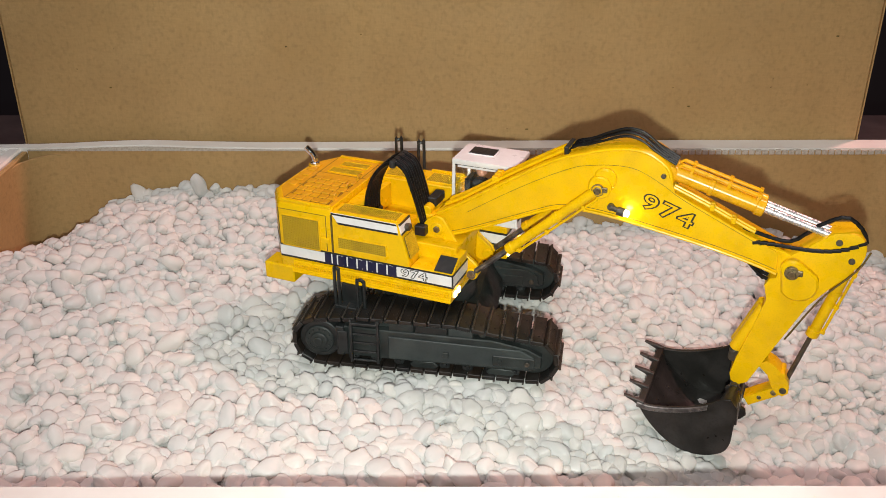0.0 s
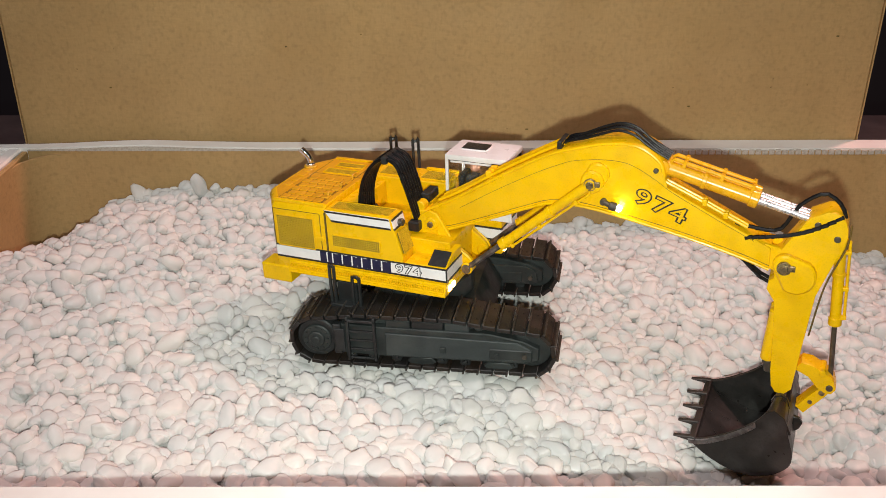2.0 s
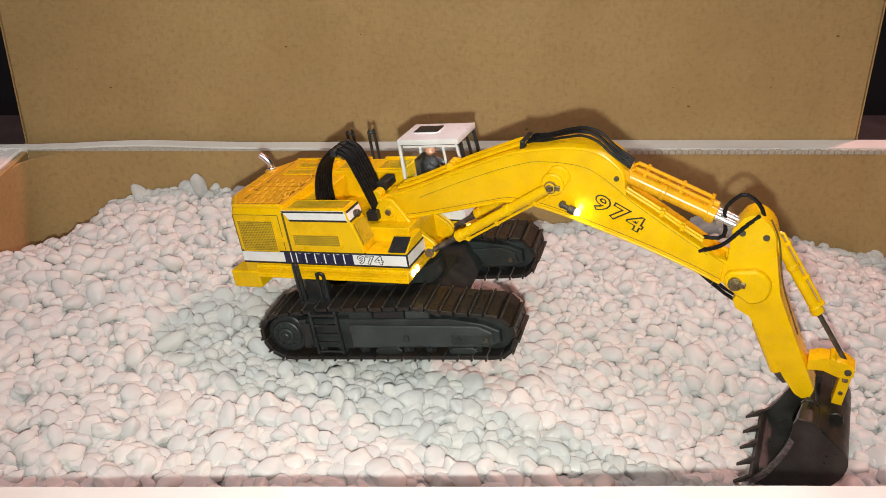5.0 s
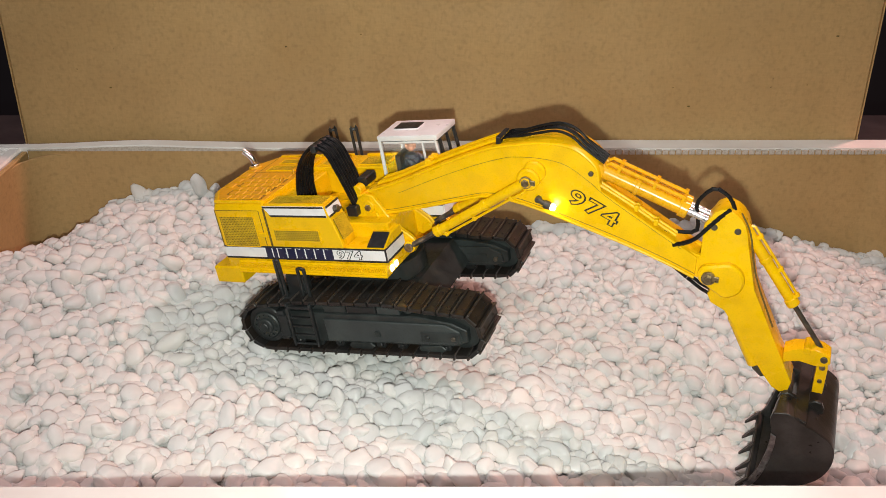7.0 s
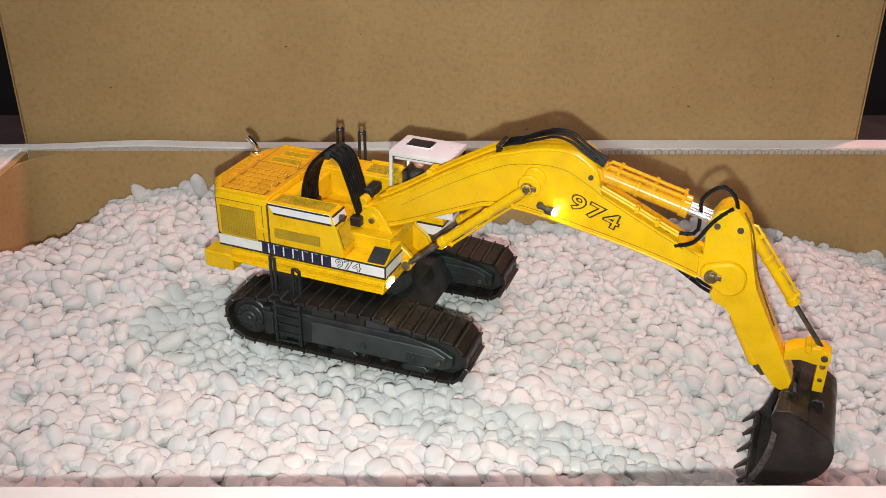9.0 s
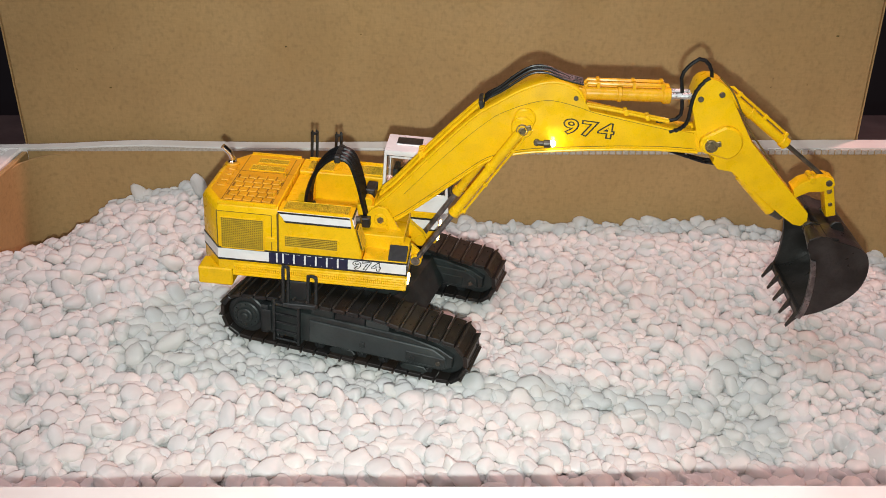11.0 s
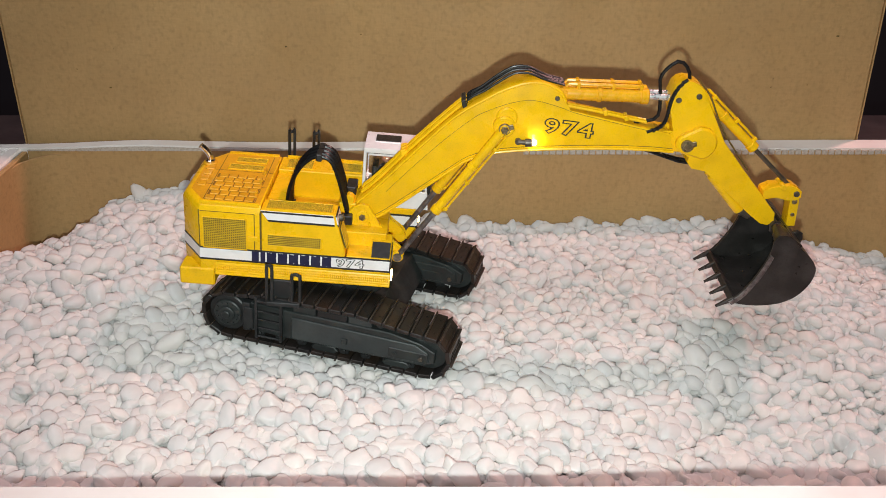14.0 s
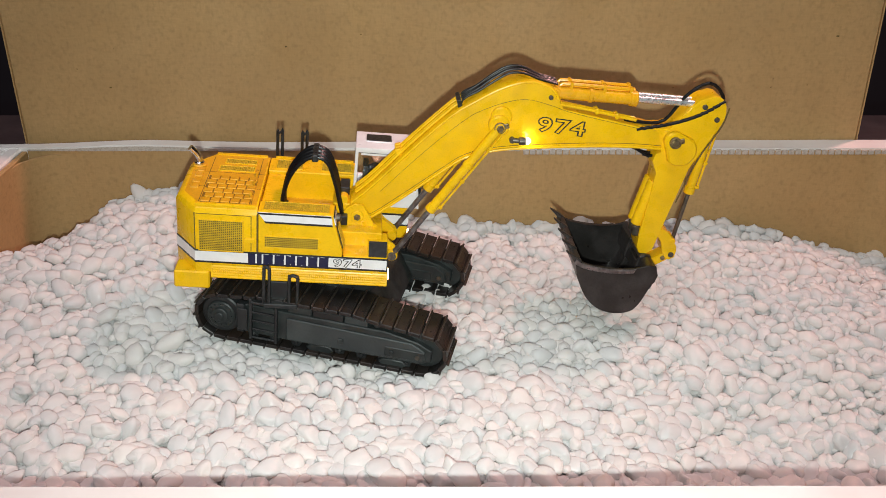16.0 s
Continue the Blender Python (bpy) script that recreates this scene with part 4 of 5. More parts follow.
lows = curve_points([(14, -7.5, 8.6), (34, -7.5, 20.4), (52, -7.5, 30.0), (64, -7.5, 35.4), (70, -7.5, 37.2), (82, -7.5, 38.6), (93, -7.5, 37.6), (104, -7.5, 31.8), (112, -7.5, 26.4), (130, -7.5, 16.8), (146, -7.5, 8.6)], 5)
tube(bm, lows, 0.10, 5)
part("panel_line", bm, M_WASH, boom)
bm = bmesh.new()
tube(bm, curve_points([(x, -7.5, z + 1.5) for x, z in DOWN[::-1][1:]], 3), 0.13, 5)
part("panel_line", bm, M_WASH, boom)
for s in (-1, 1):
    bm = bmesh.new()
    rod(bm, (77.7, s * 6.8, 29.0), (77.7, s * 11.4, 29.0), 5.2, 22, 0.7)
    prism(bm, arc(77.7, 29, 4.8, 170, 300, 8) + arc(79.6, 32.2, 5.2, -40, 140, 12), s * 6.8 if s > 0 else -9.6, 9.6 if s > 0 else s * 6.8, 0.8)
    part("cylinder_boss", bm, M_YELLOW, boom)
    bm = bmesh.new()
    rod(bm, (77.7, s * 13.4, 29.0), (77.7, s * 15.4, 29.0), 1.9, 6, 0.3)
    rod(bm, (77.7, s * 13.2, 29.0), (77.7, s * 14.2, 29.0), 2.8, 20, 0.2)
    block(bm, 78.5, 82, s * 14 - 0.5, s * 14 + 0.5, 28.2, 30.6, 0.3)
    part("pin_bolt", bm, M_BOLT, boom)
    bm = bmesh.new()
    rod(bm, (104.4, s * 7.2, 35.9), (104.4, s * 8.6, 35.9), 1.1, 12, 0.2)
    part("pin", bm, M_STEEL, boom)
    # tip fork
    bm = bmesh.new()
    prism(bm, [(143, 9.0), (146, 8.6), (156, 6.2), (162.6, 3.2), (164, 0), (162, -4), (157, -5), (146, -1.5), (143, -0.8)], s * 5.0 - 1.4, s * 5.0 + 1.4, 0.4)
    part("tip_fork", bm, M_YELLOW, boom)
    bm = bmesh.new()
    rod(bm, (BOOM, s * 11.2, 0), (BOOM, s * 14.2, 0), 1.8, 6, 0.3)
    rod(bm, (BOOM, s * 11.0, 0), (BOOM, s * 13.0, 0), 2.9, 20, 0.3)
    block(bm, BOOM + 0.6, BOOM + 4.4, s * 12.4 - 0.5, s * 12.4 + 0.5, -1.0, 1.6, 0.3)
    part("pin_bolt", bm, M_BOLT, boom)
    bm = bmesh.new()
    rod(bm, (82.4, s * 7.0, 19.6), (82.4, s * 9.6, 19.6), 1.5, 12, 0.2)
    rod(bm, (82.4, s * 9.0, 19.6), (86.2, s * 9.6, 18.6), 1.2, 12, 0.2)
    rod(bm, (85.4, s * 9.6, 18.6), (88.8, s * 9.8, 18.0), 1.9, 14, 0.3)
    lampb = part("boom_lamp", bm, M_STEEL, boom, "small dark metal lamp that is lit")
    bm = bmesh.new()
    bmesh.ops.create_uvsphere(bm, u_segments=14, v_segments=10, radius=1.6, matrix=Matrix.Translation((89.4, s * 9.9, 17.9)))
    part("bulb", bm, M_LIGHT, lampb, "glowing warm white bulb")
# pipes along the boom top and towards the tip
for y in (-4.4, -2.2, 2.2, 4.4):
    bm = bmesh.new()
    tube(bm, curve_points([(2, y, 10.0), (12, y, 15.0), (34, y, 28.2), (56, y, 40.2), (64, y, 43.6)], 5), 0.75, 8)
    part("pipe", bm, M_YELLOW, boom)
for y in (-6.2, -3.4):
    bm = bmesh.new()
    tube(bm, curve_points([(108, y, 31.0), (122, y, 24.5), (134, y, 18.4), (143, y, 14.0)], 5), 0.8, 8)
    for x, z in ((125, 23.2), (134, 18.4)):
        block(bm, x - 1.0, x + 1.0, y - 1.2, y + 1.2, z - 1.4, z + 1.4, 0.3)
    part("pipe", bm, M_YELLOW, boom)
for y in (-3.5, 0.2, 3.5):
    bm = bmesh.new()
    block(bm, 26, 29, y - 1.2, y + 1.2, 23.5, 26.8, 0.3)
    part("pipe_clip", bm, M_YELLOW, boom)
for k in range(5):
    y = -4.6 + 2.2 * k
    u = (0.0, 0.9, 0.3, 1.3, -0.3, 0.7)[k]
    bm = bmesh.new()
    tube(bm, curve_points([(62.0, y, 42.0), (65.0, y, 44.6), (72, y, 46.4 + u * 0.5), (80, y, 49.2 + u), (87.5, y, 51.2 + u), (94, y, 49.8 + u), (99.5, y, 46.0 + u * 0.6), (104, y, 43.2), (109.0, y, 40.4)], 5), 0.6, 8)
    part("hydraulic_hose", bm, M_HOSE, boom)
bm = bmesh.new()
block(bm, 60.6, 62.8, -6.0, 6.0, 40.0, 44.6, 0.4)
part("hose_clamp", bm, M_BLACK, boom)
side = Matrix.Translation((94.8, -7.48, 21.3)) @ Matrix.Rotation(radians(21.5), 4, "Y") @ Matrix.Rotation(radians(90), 4, "X")
lettering("numeral", "974", 9.8, 0.50, side, M_INK, boom, 0.05, 0.575, 1.46)
lettering("numeral", "974", 9.8, -0.02, Matrix.Translation((0, -0.1, 0)) @ side, M_YELLOW, boom, 0.05, 0.575, 1.46)

# ---- stick ----
bm = bmesh.new()
SIDE = [(-23.4, 15.6), (-23.2, 18.6), (-21.6, 21.0), (-19.0, 22.6), (-16.0, 23.4), (-12.6, 23.4), (-9.0, 22.4), (-5.5, 20.6), (14.7, 12.3), (38.9, 8.0), (61.5, 4.2), (64.5, 1.0), (63.8, -2.6), (60.5, -4.4), (52.0, -4.8), (32.1, -4.0), (18.6, -4.0), (12.7, -7.2), (8.6, -6.4), (7.4, -4.2), (-2.9, -5.0), (-5.0, -2.5), (-20.5, 8.8)]
prism(bm, SIDE, -6.6, 6.6, 0.8, seg=2)
stick = part("stick", bm, M_YELLOW, excavator, "yellow stick arm with rubbed paint")
for s in (-1, 1):
    bm = bmesh.new()
    prism(bm, arc(0, 0, 4.9, 150, 310, 10) + arc(4.8, 4.6, 8.0, -40, 140, 14), s * 6.4 if s > 0 else -10.8, 10.8 if s > 0 else s * 6.4, 2.2, seg=3)
    part("pivot_boss", bm, M_YELLOW, stick)
    for x, z in ((-17.7, 12.0), (-11.9, 19.5)):
        bm = bmesh.new()
        rod(bm, (x, s * 6.4, z), (x, s * 7.4, z), 1.35, 12, 0.2)
        part("pin", bm, M_STEEL, stick)
bm = bmesh.new()
rod(bm, (24, -3, -2.8), (49, -3, -6.6), 3.0, 14, 0.6)
rod(bm, (24, 3, -2.8), (49, 3, -6.6), 3.0, 14, 0.6)
part("belly_tube", bm, M_YELLOW, stick)
bm = bmesh.new()
rod(bm, (49, -3, -6.4), (55, -3, -5.2), 2.4, 14, 0.6)
rod(bm, (49, 3, -6.4), (55, 3, -5.2), 2.4, 14, 0.6)
part("end_bush", bm, M_STEEL, stick)
bm = bmesh.new()
rod(bm, (STICK, -10.5, 0), (STICK, 10.5, 0), 2.2, 16, 0.3)
part("bucket_pin", bm, M_STEEL, stick)
bm = bmesh.new()
tube(bm, curve_points([(-18, -5.8, 24.6), (-8, -5.8, 23.0), (10, -5.8, 15.6), (34, -5.8, 10.2)], 5), 0.4, 6)
part("panel_line", bm, M_WASH, stick)

# ---- cylinders: barrels hang on one pin, rods on the other ----


def ram(name, barrel_r, barrel_len, rod_r, rod_len, ys, mat, rod_mat, tubes=True, thing=None):
    """Barrel along +x from its pin, rod along +x from its own pin; each is posed by itself."""
    out = []
    for y in ys:
        bm = bmesh.new()
        rod(bm, (-barrel_r * 0.2, 0, 0), (barrel_len, 0, 0), barrel_r, 20, 0.4)
        rod(bm, (barrel_len - 3.2, 0, 0), (barrel_len + 0.6, 0, 0), barrel_r * 1.22, 20, 0.4)
        rod(bm, (0, -barrel_r, 0), (0, barrel_r, 0), barrel_r * 1.05, 16, 0.4)
        rod(bm, (barrel_len * 0.42, 0, 0), (barrel_len * 0.47, 0, 0), barrel_r * 1.18, 18, 0.3)
        barrel = part(name, bm, mat, excavator)
        if tubes:
            bm = bmesh.new()
            tube(bm, [(2.5, 0, barrel_r), (3.5, 0, barrel_r * 1.5), (barrel_len - 4, 0, barrel_r * 1.5), (barrel_len - 2, 0, barrel_r)], barrel_r * 0.28, 8)
            for k in (0.2, 0.6, 0.92):
                block(bm, barrel_len * k - 0.8, barrel_len * k + 0.8, -barrel_r * 0.5, barrel_r * 0.5, barrel_r * 0.8, barrel_r * 1.85, 0.2)
            part("feed_tube", bm, mat, barrel)
        bm = bmesh.new()
        rod(bm, (0, 0, 0), (rod_len, 0, 0), rod_r, 16, 0.2)
        rod(bm, (0, -rod_r * 1.5, 0), (0, rod_r * 1.5, 0), rod_r * 1.6, 14, 0.2)
        piston = part("piston_rod", bm, rod_mat, excavator, "bare metal piston rod")
        out.append((y, barrel, piston))
    return out


BOOM_RAMS = ram("boom_cylinder", 2.25, 54, 1.4, 38, (-12.4, 12.4), M_YELLOW, M_WORN)
STICK_RAMS = ram("stick_cylinder", 3.1, 40.5, 1.6, 38, (-2.9, 2.9), M_CYL, M_CHROME)
BUCKET_RAMS = ram("bucket_cylinder", 2.3, 42, 1.1, 44, (0.0,), M_YELLOW, M_STEEL)

# bell crank and link: solid castings
bm = bmesh.new()
prism(bm, [(3.2, -1.6), (3.8, 3.2), (8, 4.8), (17, 4.6), (19.6, 3.4), (22.4, 0.8), (22.2, -2.2), (19.6, -3.6), (15.6, -3.2), (10, -1.0), (6, -1.2)], -4.6, 4.6, 0.6, seg=2)
rod(bm, (13.4, -4.9, 4.2), (13.4, 4.9, 4.2), 1.5, 14, 0.3)
crank = part("bell_crank", bm, M_YELLOW, excavator)
for s in (-1, 1):
    bm = bmesh.new()
    rod(bm, (19.8, s * 4.4, 0), (19.8, s * 5.4, 0), 1.5, 12, 0.2)
    part("pin", bm, M_STEEL, crank)
bm = bmesh.new()
prism(bm, [(-2.6, -1.9), (-2.6, 1.9), (0, 2.3), (13.4, 2.2), (13.4, -2.2), (0, -2.3)], -3.9, 3.9, 0.5, seg=2)
link = part("bucket_link", bm, M_YELLOW, excavator)
for s in (-1, 1):
    for x, r in ((0, 1.3), (7, 1.0)):
        bm = bmesh.new()
        rod(bm, (x, s * 3.7, 0), (x, s * 4.5, 0), r, 12, 0.2)
        part("pin", bm, M_BOLT, link)

# ---- bucket: in its own space x runs from the pin to the teeth, z to its back ----
bm = bmesh.new()
W = 25.0
PROFILE = [(-2.4, 6.0), (-1.6, 12.5), (-0.6, 18.6), (1.8, 23.2), (6.6, 26.0), (13.0, 27.2), (20.0, 26.2), (26.5, 22.6), (32.0, 17.2), (36.4, 11.2), (39.7, 4.8)]
shell = curve_points([(x, 0, z) for x, z in PROFILE], 3)
outer, inner = [], []
for i, p in enumerate(shell):
    d = (shell[min(i + 1, len(shell) - 1)] - shell[max(i - 1, 0)]).normalized()
    nrm = Vector((d.z, 0, -d.x))
    outer.append(p)
    inner.append(p + nrm * 1.5)
rows = []
for p, q in zip(outer, inner):
    rows.append([bm.verts.new((p.x, -W, p.z)), bm.verts.new((p.x, W, p.z)), bm.verts.new((q.x, W, q.z)), bm.verts.new((q.x, -W, q.z))])
for a, b in zip(rows, rows[1:]):
    for k in range(4):
        bm.faces.new((a[k], a[(k + 1) % 4], b[(k + 1) % 4], b[k]))
bm.faces.new(rows[0][::-1])
bm.faces.new(rows[-1])
bucket = part("bucket", bm, M_BUCKET, excavator, "dark worn steel bucket with five teeth")
EDGE = [(40.4, 2.2), (35.0, 3.6), (27.0, 3.4), (18.0, 2.0), (9.0, -0.8), (3.0, -4.4)]
for s in (-1, 1):
    bm = bmesh.new()
    lip = curve_points([(x, 0, z) for x, z in EDGE], 3)
    pts = [(p.x, p.z) for p in shell] + [(p.x, p.z) for p in lip] + [(-0.6, -4.6), (-3.4, 0.0), (-3.4, 4.0)]
    prism(bm, pts, s * (W + 0.2) if s < 0 else W - 1.2, s * (W + 0.2) if s > 0 else -(W - 1.2), 0.25)
    wall_ob = part("side_wall", bm, M_BUCKET, bucket)
    bm = bmesh.new()
    front = [(p.x, p.z) for p in lip[:-3]]
    back = [(p.x + 0.4, p.z + 2.6) for p in lip[:-3]][::-1]
    prism(bm, front + back, s * (W + 1.0) if s < 0 else W + 0.1, -(W + 0.1) if s < 0 else W + 1.0, 0.3)
    part("side_cutter", bm, M_WORN if s < 0 else M_BUCKET, wall_ob, "rubbed side cutting edge")
    bm = bmesh.new()
    prism(bm, [(1.5, 11.5), (-2.6, 6.5), (-3.6, 2.0), (-3.6, -1.2), (-1.8, -3.4), (1.0, -3.4), (3.4, -1.4), (3.6, 3.0), (2.6, 9.0)], s * 10.2 - 1.1, s * 10.2 + 1.1, 0.4)
    part("ear", bm, M_BUCKET, bucket)
    bm = bmesh.new()
    prism(bm, [(3.0, 17.5), (-3.2, 15.6), (-5.6, 13.2), (-5.2, 10.4), (-2.8, 8.6), (1.8, 8.6)], s * 8.8 - 1.1, s * 8.8 + 1.1, 0.4)
    part("ear", bm, M_BUCKET, bucket)
    bm = bmesh.new()
    rod(bm, (0, s * 11.2, -0.6), (0, s * 14.6, -0.6), 1.3, 12, 0.2)
    part("pin", bm, M_STEEL, bucket)
bm = bmesh.new()
block(bm, -3.2, 2.2, -W + 0.5, W - 0.5, 3.0, 9.0, 0.5)
part("top_beam", bm, M_BUCKET, bucket)
# sloped shoulders from the ears out to the side walls
for s in (-1, 1):
    bm = bmesh.new()
    near_ear = [(-3.4, -0.8), (-1.6, -3.0), (1.0, -3.0), (2.8, -0.8), (2.4, 9.0), (-2.4, 8.6)]
    near_wall = [(-3.2, 0.6), (-0.8, -4.2), (2.8, -4.6), (5.0, -1.6), (3.0, 9.0), (-2.2, 9.0)]
    a = [bm.verts.new((x, s * 10.6, z)) for x, z in near_ear]
    b = [bm.verts.new((x, s * (W - 0.6), z)) for x, z in near_wall]
    for k in range(6):
        bm.faces.new((a[k - 1], a[k], b[k], b[k - 1]))
    bm.faces.new(a)
    bm.faces.new(b[::-1])
    bevelled(bm, bm.faces[:], 0.35)
    part("shoulder", bm, M_BUCKET, bucket)
bm = bmesh.new()
block(bm, 37.2, 40.6, -W - 0.6, W + 0.6, 2.6, 5.4, 0.5, turn=None)
part("lip", bm, M_BUCKET, bucket)
for k in range(5):
    y = -W + 0.8 + (2 * W - 1.6) * k / 4
    bm = bmesh.new()
    prism(bm, [(37.4, 4.9), (37.4, 2.5), (40.0, 1.4), (46.4, -0.4), (46.6, 0.1), (42.4, 2.5), (39.4, 4.7)], y - 1.1, y + 1.1, 0.3)
    part("tooth", bm, M_TOOTH, bucket, "pointed steel tooth")

# ---- hoses between boom and stick, in short stiff lengths ----


def hose_pieces(count, length, r):
    out = []
    for _ in range(count):
        bm = bmesh.new()
        rod(bm, (-length * 0.5 - r * 0.5, 0, 0), (length * 0.5 + r * 0.5, 0, 0), r, 10, 0.12)
        out.append(part("hose_piece", bm, M_HOSE, excavator))
    return out


LOOPS = [hose_pieces(14, 2.4, 0.85), hose_pieces(18, 3.0, 0.85)]
UNDER = [hose_pieces(4, 6.2, 0.8) for _ in range(2)]

# ---- the doll in the cab: plain shapes in one mesh ----
bm = bmesh.new()
rod(bm, (17, 25, 31), (17.6, 25, 43), 4.0, 16, 1.6)
rod(bm, (17.5, 20.6, 41), (24, 19.6, 36.5), 1.5, 10, 0.6)
rod(bm, (17.5, 29.4, 41), (24, 30.4, 36.5), 1.5, 10, 0.6)
rod(bm, (17, 22.6, 32.5), (26, 22.4, 31.6), 1.9, 10, 0.6)
rod(bm, (17, 27.4, 32.5), (26, 27.6, 31.6), 1.9, 10, 0.6)
for x, y, z, r in ((18.2, 25, 47.4, 2.9), (25.0, 19.4, 36.2, 1.5), (25.0, 30.6, 36.2, 1.5)):
    made = bmesh.ops.create_uvsphere(bm, u_segments=14, v_segments=10, radius=r, matrix=Matrix.Translation((x, y, z)))
    for f in {f for v in made["verts"] for f in v.link_faces}:
        f.material_index = 1
doll = tagged(part("toy_driver", bm, M_DOLL, second=M_DOLL_SKIN), "small plain toy driver figure seated in the cab", "toy figure")

# ---- how it moves: body, swing, boom, stick and bucket, time by time ----
TIMES = [0.0, 0.5, 1.0, 1.5, 2.1, 2.4, 3.0, 3.5, 4.2, 6.4, 7.0, 7.5, 8.0, 8.5, 9.0, 9.2, 11.3, 11.5, 12.0, 12.5, 13.05, 13.3, 13.5, 13.8, 14.0, 14.5, 15.1, 15.5, 16.0]
BODY_X = [-6.94, -6.32, -7.3, -8.06, -8.95, -17.7, -20.25, -20.86, -20.35, -34.63, -34.31, -36.45, -37.22, -37.51, -38.7, -38.22, -41.76, -43.41, -46.48, -49.14, -50.46, -51.02, -51.02, -51.19, -51.19, -51.69, -52.16, -53.48, -55.26]
BODY_Y = [410.54, 411.17, 411.67, 411.09, 410.9, 410.47, 411.37, 410.69, 410.85, 408.0, 414.48, 414.75, 416.11, 416.61, 417.8, 418.34, 422.01, 422.86, 423.95, 424.64, 424.46, 423.48, 423.48, 424.35, 424.35, 424.17, 423.56, 424.64, 424.75]
BODY_Z = [70.29, 69.85, 70.91, 71.45, 71.92, 78.06, 78.07, 78.37, 78.28, 78.28, 78.57, 78.91, 78.37, 74.21, 72.2, 72.11, 70.14, 70.45, 70.27, 70.41, 70.58, 70.78, 70.78, 70.32, 70.32, 70.45, 70.69, 70.17, 70.09]
BODY_YAW = [-10.31, -10.48, -10.59, -10.91, -10.73, -11.98, -11.35, -10.88, -10.99, -26.63, -21.0, -21.11, -20.53, -20.49, -20.08, -18.97, -16.51, -16.51, -16.34, -16.04, -14.82, -14.43, -14.43, -14.34, -14.34, -13.62, -13.05, -12.45, -11.15]
BODY_PITCH = [-0.07, -0.01, -1.8, -2.15, -2.39, -9.92, -9.82, -9.65, -9.64, -9.54, -9.74, -9.89, -8.69, -2.52, 1.22, 3.6, 4.13, 4.13, 4.23, 4.53, 5.17, 4.85, 4.85, 4.83, 4.83, 5.11, 5.08, 5.55, 5.76]
BODY_ROLL = [0.38, 0.06, -0.8, -0.47, -0.76, 1.36, 0.84, 1.1, 1.16, 0.68, 1.81, 2.81, 3.04, 2.59, 1.29, 0.13, -0.01, -0.01, -0.09, -0.21, -0.23, 0.22, 0.22, 0.21, 0.21, 0.36, 0.56, -0.04, 0.09]
SWING = [-12.07, -12.09, -12.14, -11.99, -12.41, -12.65, -12.96, -13.21, -13.07, 6.65, -2.24, -2.22, -2.6, -1.97, -1.99, -2.34, 13.33, 13.33, 13.76, 13.47, 13.49, 13.72, 13.72, 13.62, 13.62, 13.37, 13.15, 15.11, 14.85]
BOOM_LIFT = [3.23, 3.22, 1.59, 1.68, 0.66, -10.99, -11.32, -11.24, -11.12, -11.56, -11.32, -11.41, -10.63, -2.86, 1.86, 6.54, 19.89, 17.67, 17.43, 17.61, 17.61, 23.58, 23.58, 18.53, 18.53, 18.71, 18.8, 18.32, 18.37]
STICK_TURN = [-102.98, -104.3, -87.88, -84.56, -85.06, -65.03, -64.09, -64.0, -64.4, -63.72, -63.1, -63.32, -62.7, -57.7, -52.58, -47.99, -33.95, -35.85, -37.37, -37.26, -37.27, -31.4, -31.4, -36.64, -36.64, -36.55, -34.5, -79.06, -91.36]
BUCKET_TURN = [-70.4, -69, -70, -70.5, -71, -71.7, -71.7, -71.7, -71.7, -55.5, -55.5, -55.5, -55.5, -55.8, -56.5, -57.2, -60.6, -60.4, -78, -78, -77.5, -77, -77, -84, -86, -99.4, -98.8, -103.2, -101]


def ease(ts, vs, t):
    """A smooth line through the values, without overshoot."""
    i = min(max(int(np.searchsorted(ts, t, side="right")) - 1, 0), len(ts) - 2)
    h = [ts[k + 1] - ts[k] for k in range(len(ts) - 1)]
    s = [(vs[k + 1] - vs[k]) / h[k] for k in range(len(ts) - 1)]

    def grade(k):
        if k == 0 or k == len(ts) - 1 or s[k - 1] * s[k] <= 0:
            return 0.0
        return 2 * s[k - 1] * s[k] / (s[k - 1] + s[k])
    u = (t - ts[i]) / h[i]
    return ((2 * u ** 3 - 3 * u * u + 1) * vs[i] + (u ** 3 - 2 * u * u + u) * h[i] * grade(i)
            + (3 * u * u - 2 * u ** 3) * vs[i + 1] + (u ** 3 - u * u) * h[i] * grade(i + 1))


def tilt(deg):
    return Matrix.Rotation(-radians(deg), 4, "Y")


def shift(x, y, z):
    return Matrix.Translation((x, y, z))


def metres(m):
    out = m.copy()
    out.translation = m.translation * MM
    return out


def along(a, b):
    """A pose at a whose x axis runs to b, both in the plane of the arm."""
    d = b - a
    return Matrix.Translation(a) @ tilt(math.degrees(math.atan2(d.z, d.x)))


def bend(a, ta, b, tb, count):
    """Middle points and headings of short lengths along a soft curve from a to b."""
    pts = []
    for i in range(count + 1):
        t = i / count
        pts.append(a * (1 - t) ** 3 + (a + ta) * 3 * t * (1 - t) ** 2 + (b + tb) * 3 * t * t * (1 - t) + b * t ** 3)
    return [(p, q) for p, q in zip(pts, pts[1:])]


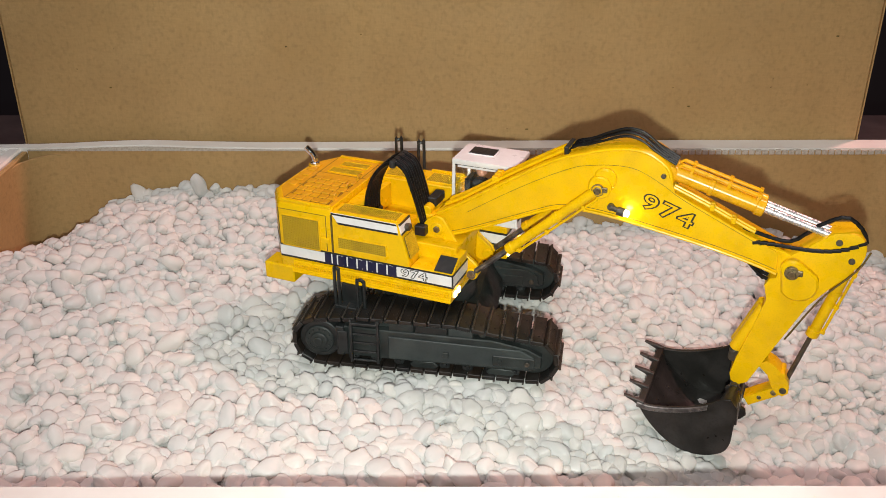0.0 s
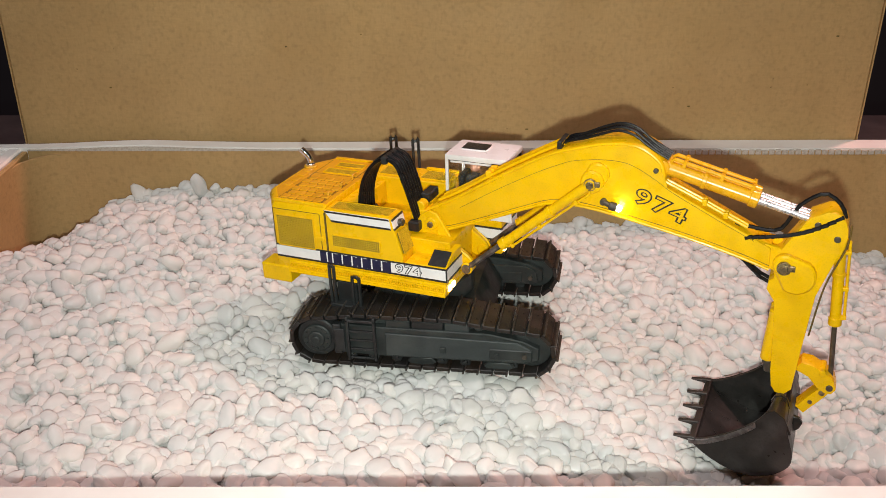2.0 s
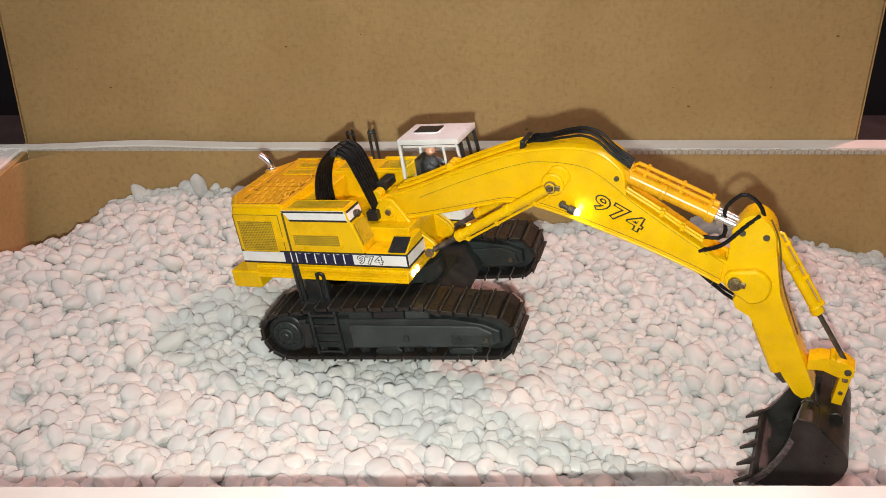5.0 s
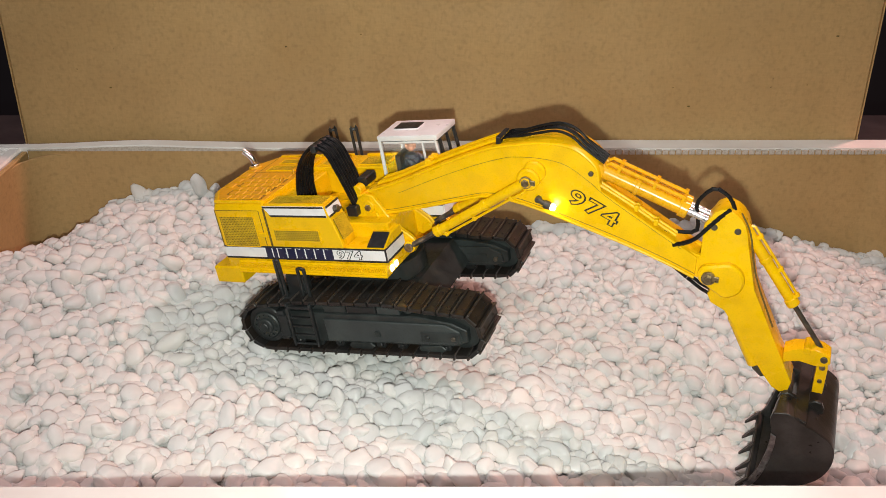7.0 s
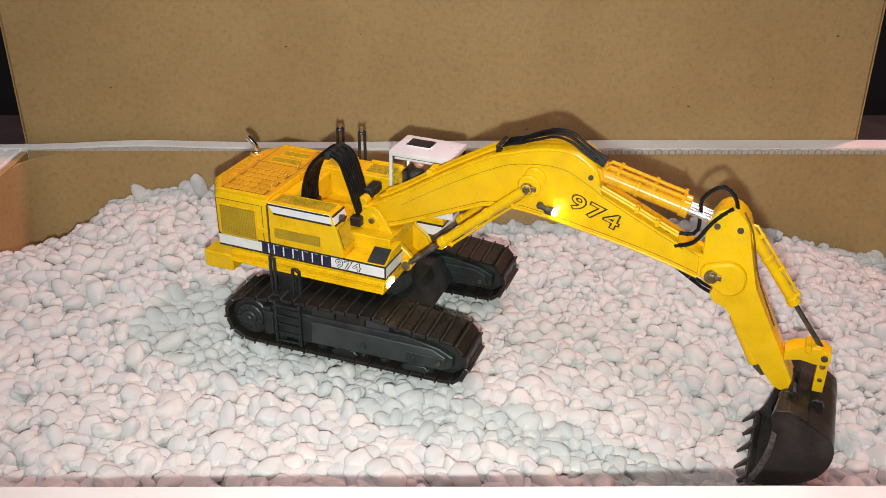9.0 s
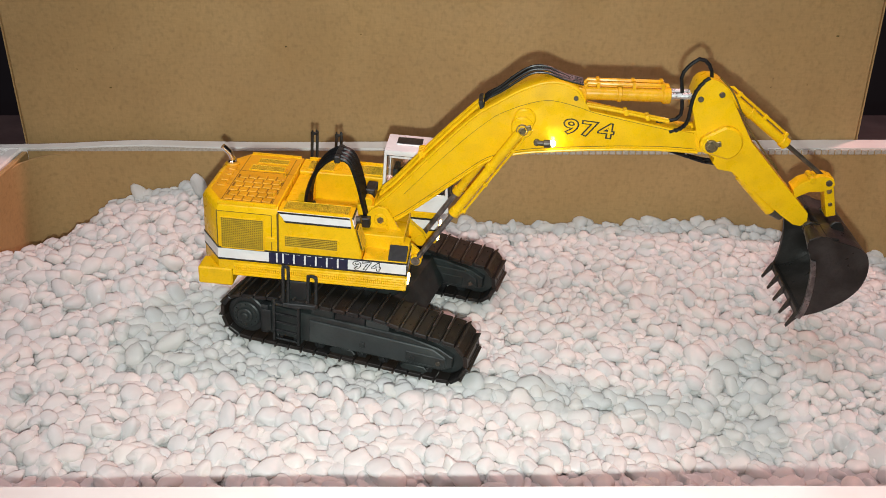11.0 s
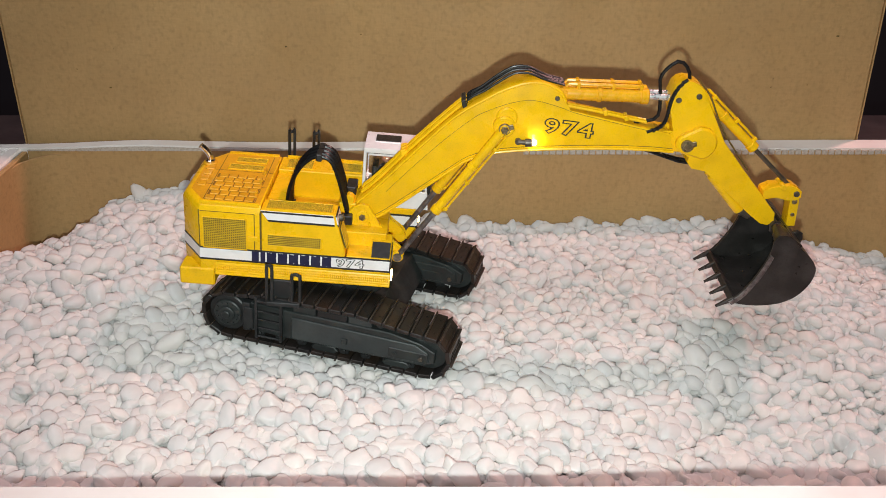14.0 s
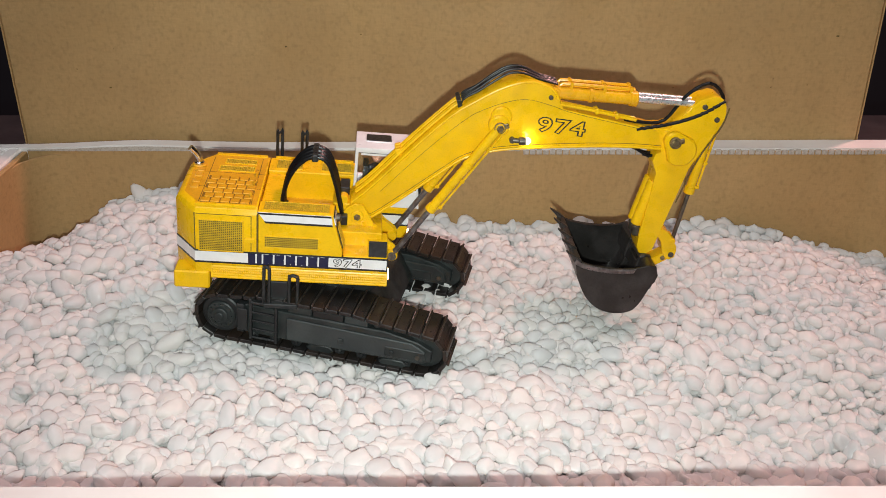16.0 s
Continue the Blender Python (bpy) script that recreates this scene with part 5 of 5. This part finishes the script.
def evenly(pts, count):
    """The ends of lengths that divide a line of points into equal parts."""
    run = [0.0]
    for p, q in zip(pts, pts[1:]):
        run.append(run[-1] + (q - p).length)
    cut, k = [], 0
    for i in range(count + 1):
        want = run[-1] * i / count
        while k < len(pts) - 2 and run[k + 1] < want:
            k += 1
        cut.append(pts[k].lerp(pts[k + 1], (want - run[k]) / max(run[k + 1] - run[k], 1e-6)))
    return list(zip(cut, cut[1:]))


def motions():
    rows = {}

    def key(ob, t, m):
        rows.setdefault(ob, []).append((t, metres(m)))

    for k in range(161):
        t = k / 10
        at = lambda vs: ease(TIMES, vs, t)
        body = (shift(at(BODY_X), at(BODY_Y), at(BODY_Z)) @ Matrix.Rotation(radians(at(BODY_YAW)), 4, "Z")
                @ Matrix.Rotation(radians(at(BODY_PITCH)), 4, "Y") @ Matrix.Rotation(radians(at(BODY_ROLL)), 4, "X"))
        turn = Matrix.Rotation(radians(at(SWING)), 4, "Z")
        lift, reach, curl = at(BOOM_LIFT), at(STICK_TURN), at(BUCKET_TURN)
        key(excavator, t, body)
        key(doll, t, body @ turn)
        key(upper, t, turn)
        b = shift(*FOOT) @ tilt(lift)
        elbow = b @ Vector((BOOM, 0, 0))
        s = Matrix.Translation(elbow) @ tilt(reach)
        wrist = s @ Vector((STICK, 0, 0))
        key(boom, t, turn @ b)
        key(stick, t, turn @ s)
        kb = Matrix.Translation(wrist) @ tilt(reach + curl)
        key(bucket, t, turn @ kb)
        # bell crank and link follow the bucket
        pivot = s @ Vector((49.0, 0, 3.0))
        ca = 52.8 + 0.6 * (curl + 78)
        ck = Matrix.Translation(pivot) @ tilt(reach + ca)
        key(crank, t, turn @ ck)
        joint = ck @ Vector((19.8, 0, 0))
        hook = kb @ Vector((2.0, 0, 13.2))
        low = joint + (hook - joint).normalized() * 4.5
        key(link, t, turn @ along(low, hook))
        for rams, p, q in ((BOOM_RAMS, b @ Vector((77.7, 0, 29.0)), Vector((27.7, 0, 10.0))),
                           (STICK_RAMS, b @ Vector((106.5, 0, 36.5)), s @ Vector((-17.7, 0, 12.0))),
                           (BUCKET_RAMS, s @ Vector((-11.9, 0, 21.0)), joint)):
            for y, barrel, piston in rams:
                side = Vector((0, y, 0))
                key(barrel, t, turn @ along(p + side, q + side))
                key(piston, t, turn @ along(q + side, p + side))
        # hoses at the elbow
        a, e = b @ Vector((142.5, -6.5, 9.5)), s @ Vector((-21.5, -5.6, 21.5))
        near = bend(a, Vector((13, -6, 5)), e, Vector((-13.5, -6, -9)), len(LOOPS[0]))
        a, e = b @ Vector((138.0, -3.0, 14.0)), s @ Vector((-20.0, -2.6, 22.0))
        ring = [a] + [a.lerp(e, u) + Vector((dx, 0, dz)) for u, dx, dz in ((0.3, 3.5, -3.6), (0.6, -3.6, 1.2), (0.8, -9.0, 5.0), (0.9, -4.8, 10.0), (0.97, -1.0, 5.4))] + [e]
        far = evenly(curve_points(ring, 8), len(LOOPS[1]))
        for pieces, path in ((LOOPS[0], near), (LOOPS[1], far)):
            for piece, (p, q) in zip(pieces, path):
                key(piece, t, turn @ along((p + q) / 2, q))
        for n, pieces in enumerate(UNDER):
            y = (-3.0, 1.0)[n]
            a, e = b @ Vector((138.0 - 2 * n, y, 0.5)), s @ Vector((11.0, y, -6.6))
            ta, tb = tilt(lift) @ Vector((6, 0, -3)), tilt(lift) @ Vector((-5, 0, 1))
            for piece, (p, q) in zip(pieces, bend(a, ta, e, tb, len(pieces))):
                key(piece, t, turn @ along((p + q) / 2, q))
    for ob, path in rows.items():
        walk(ob, path)


motions()
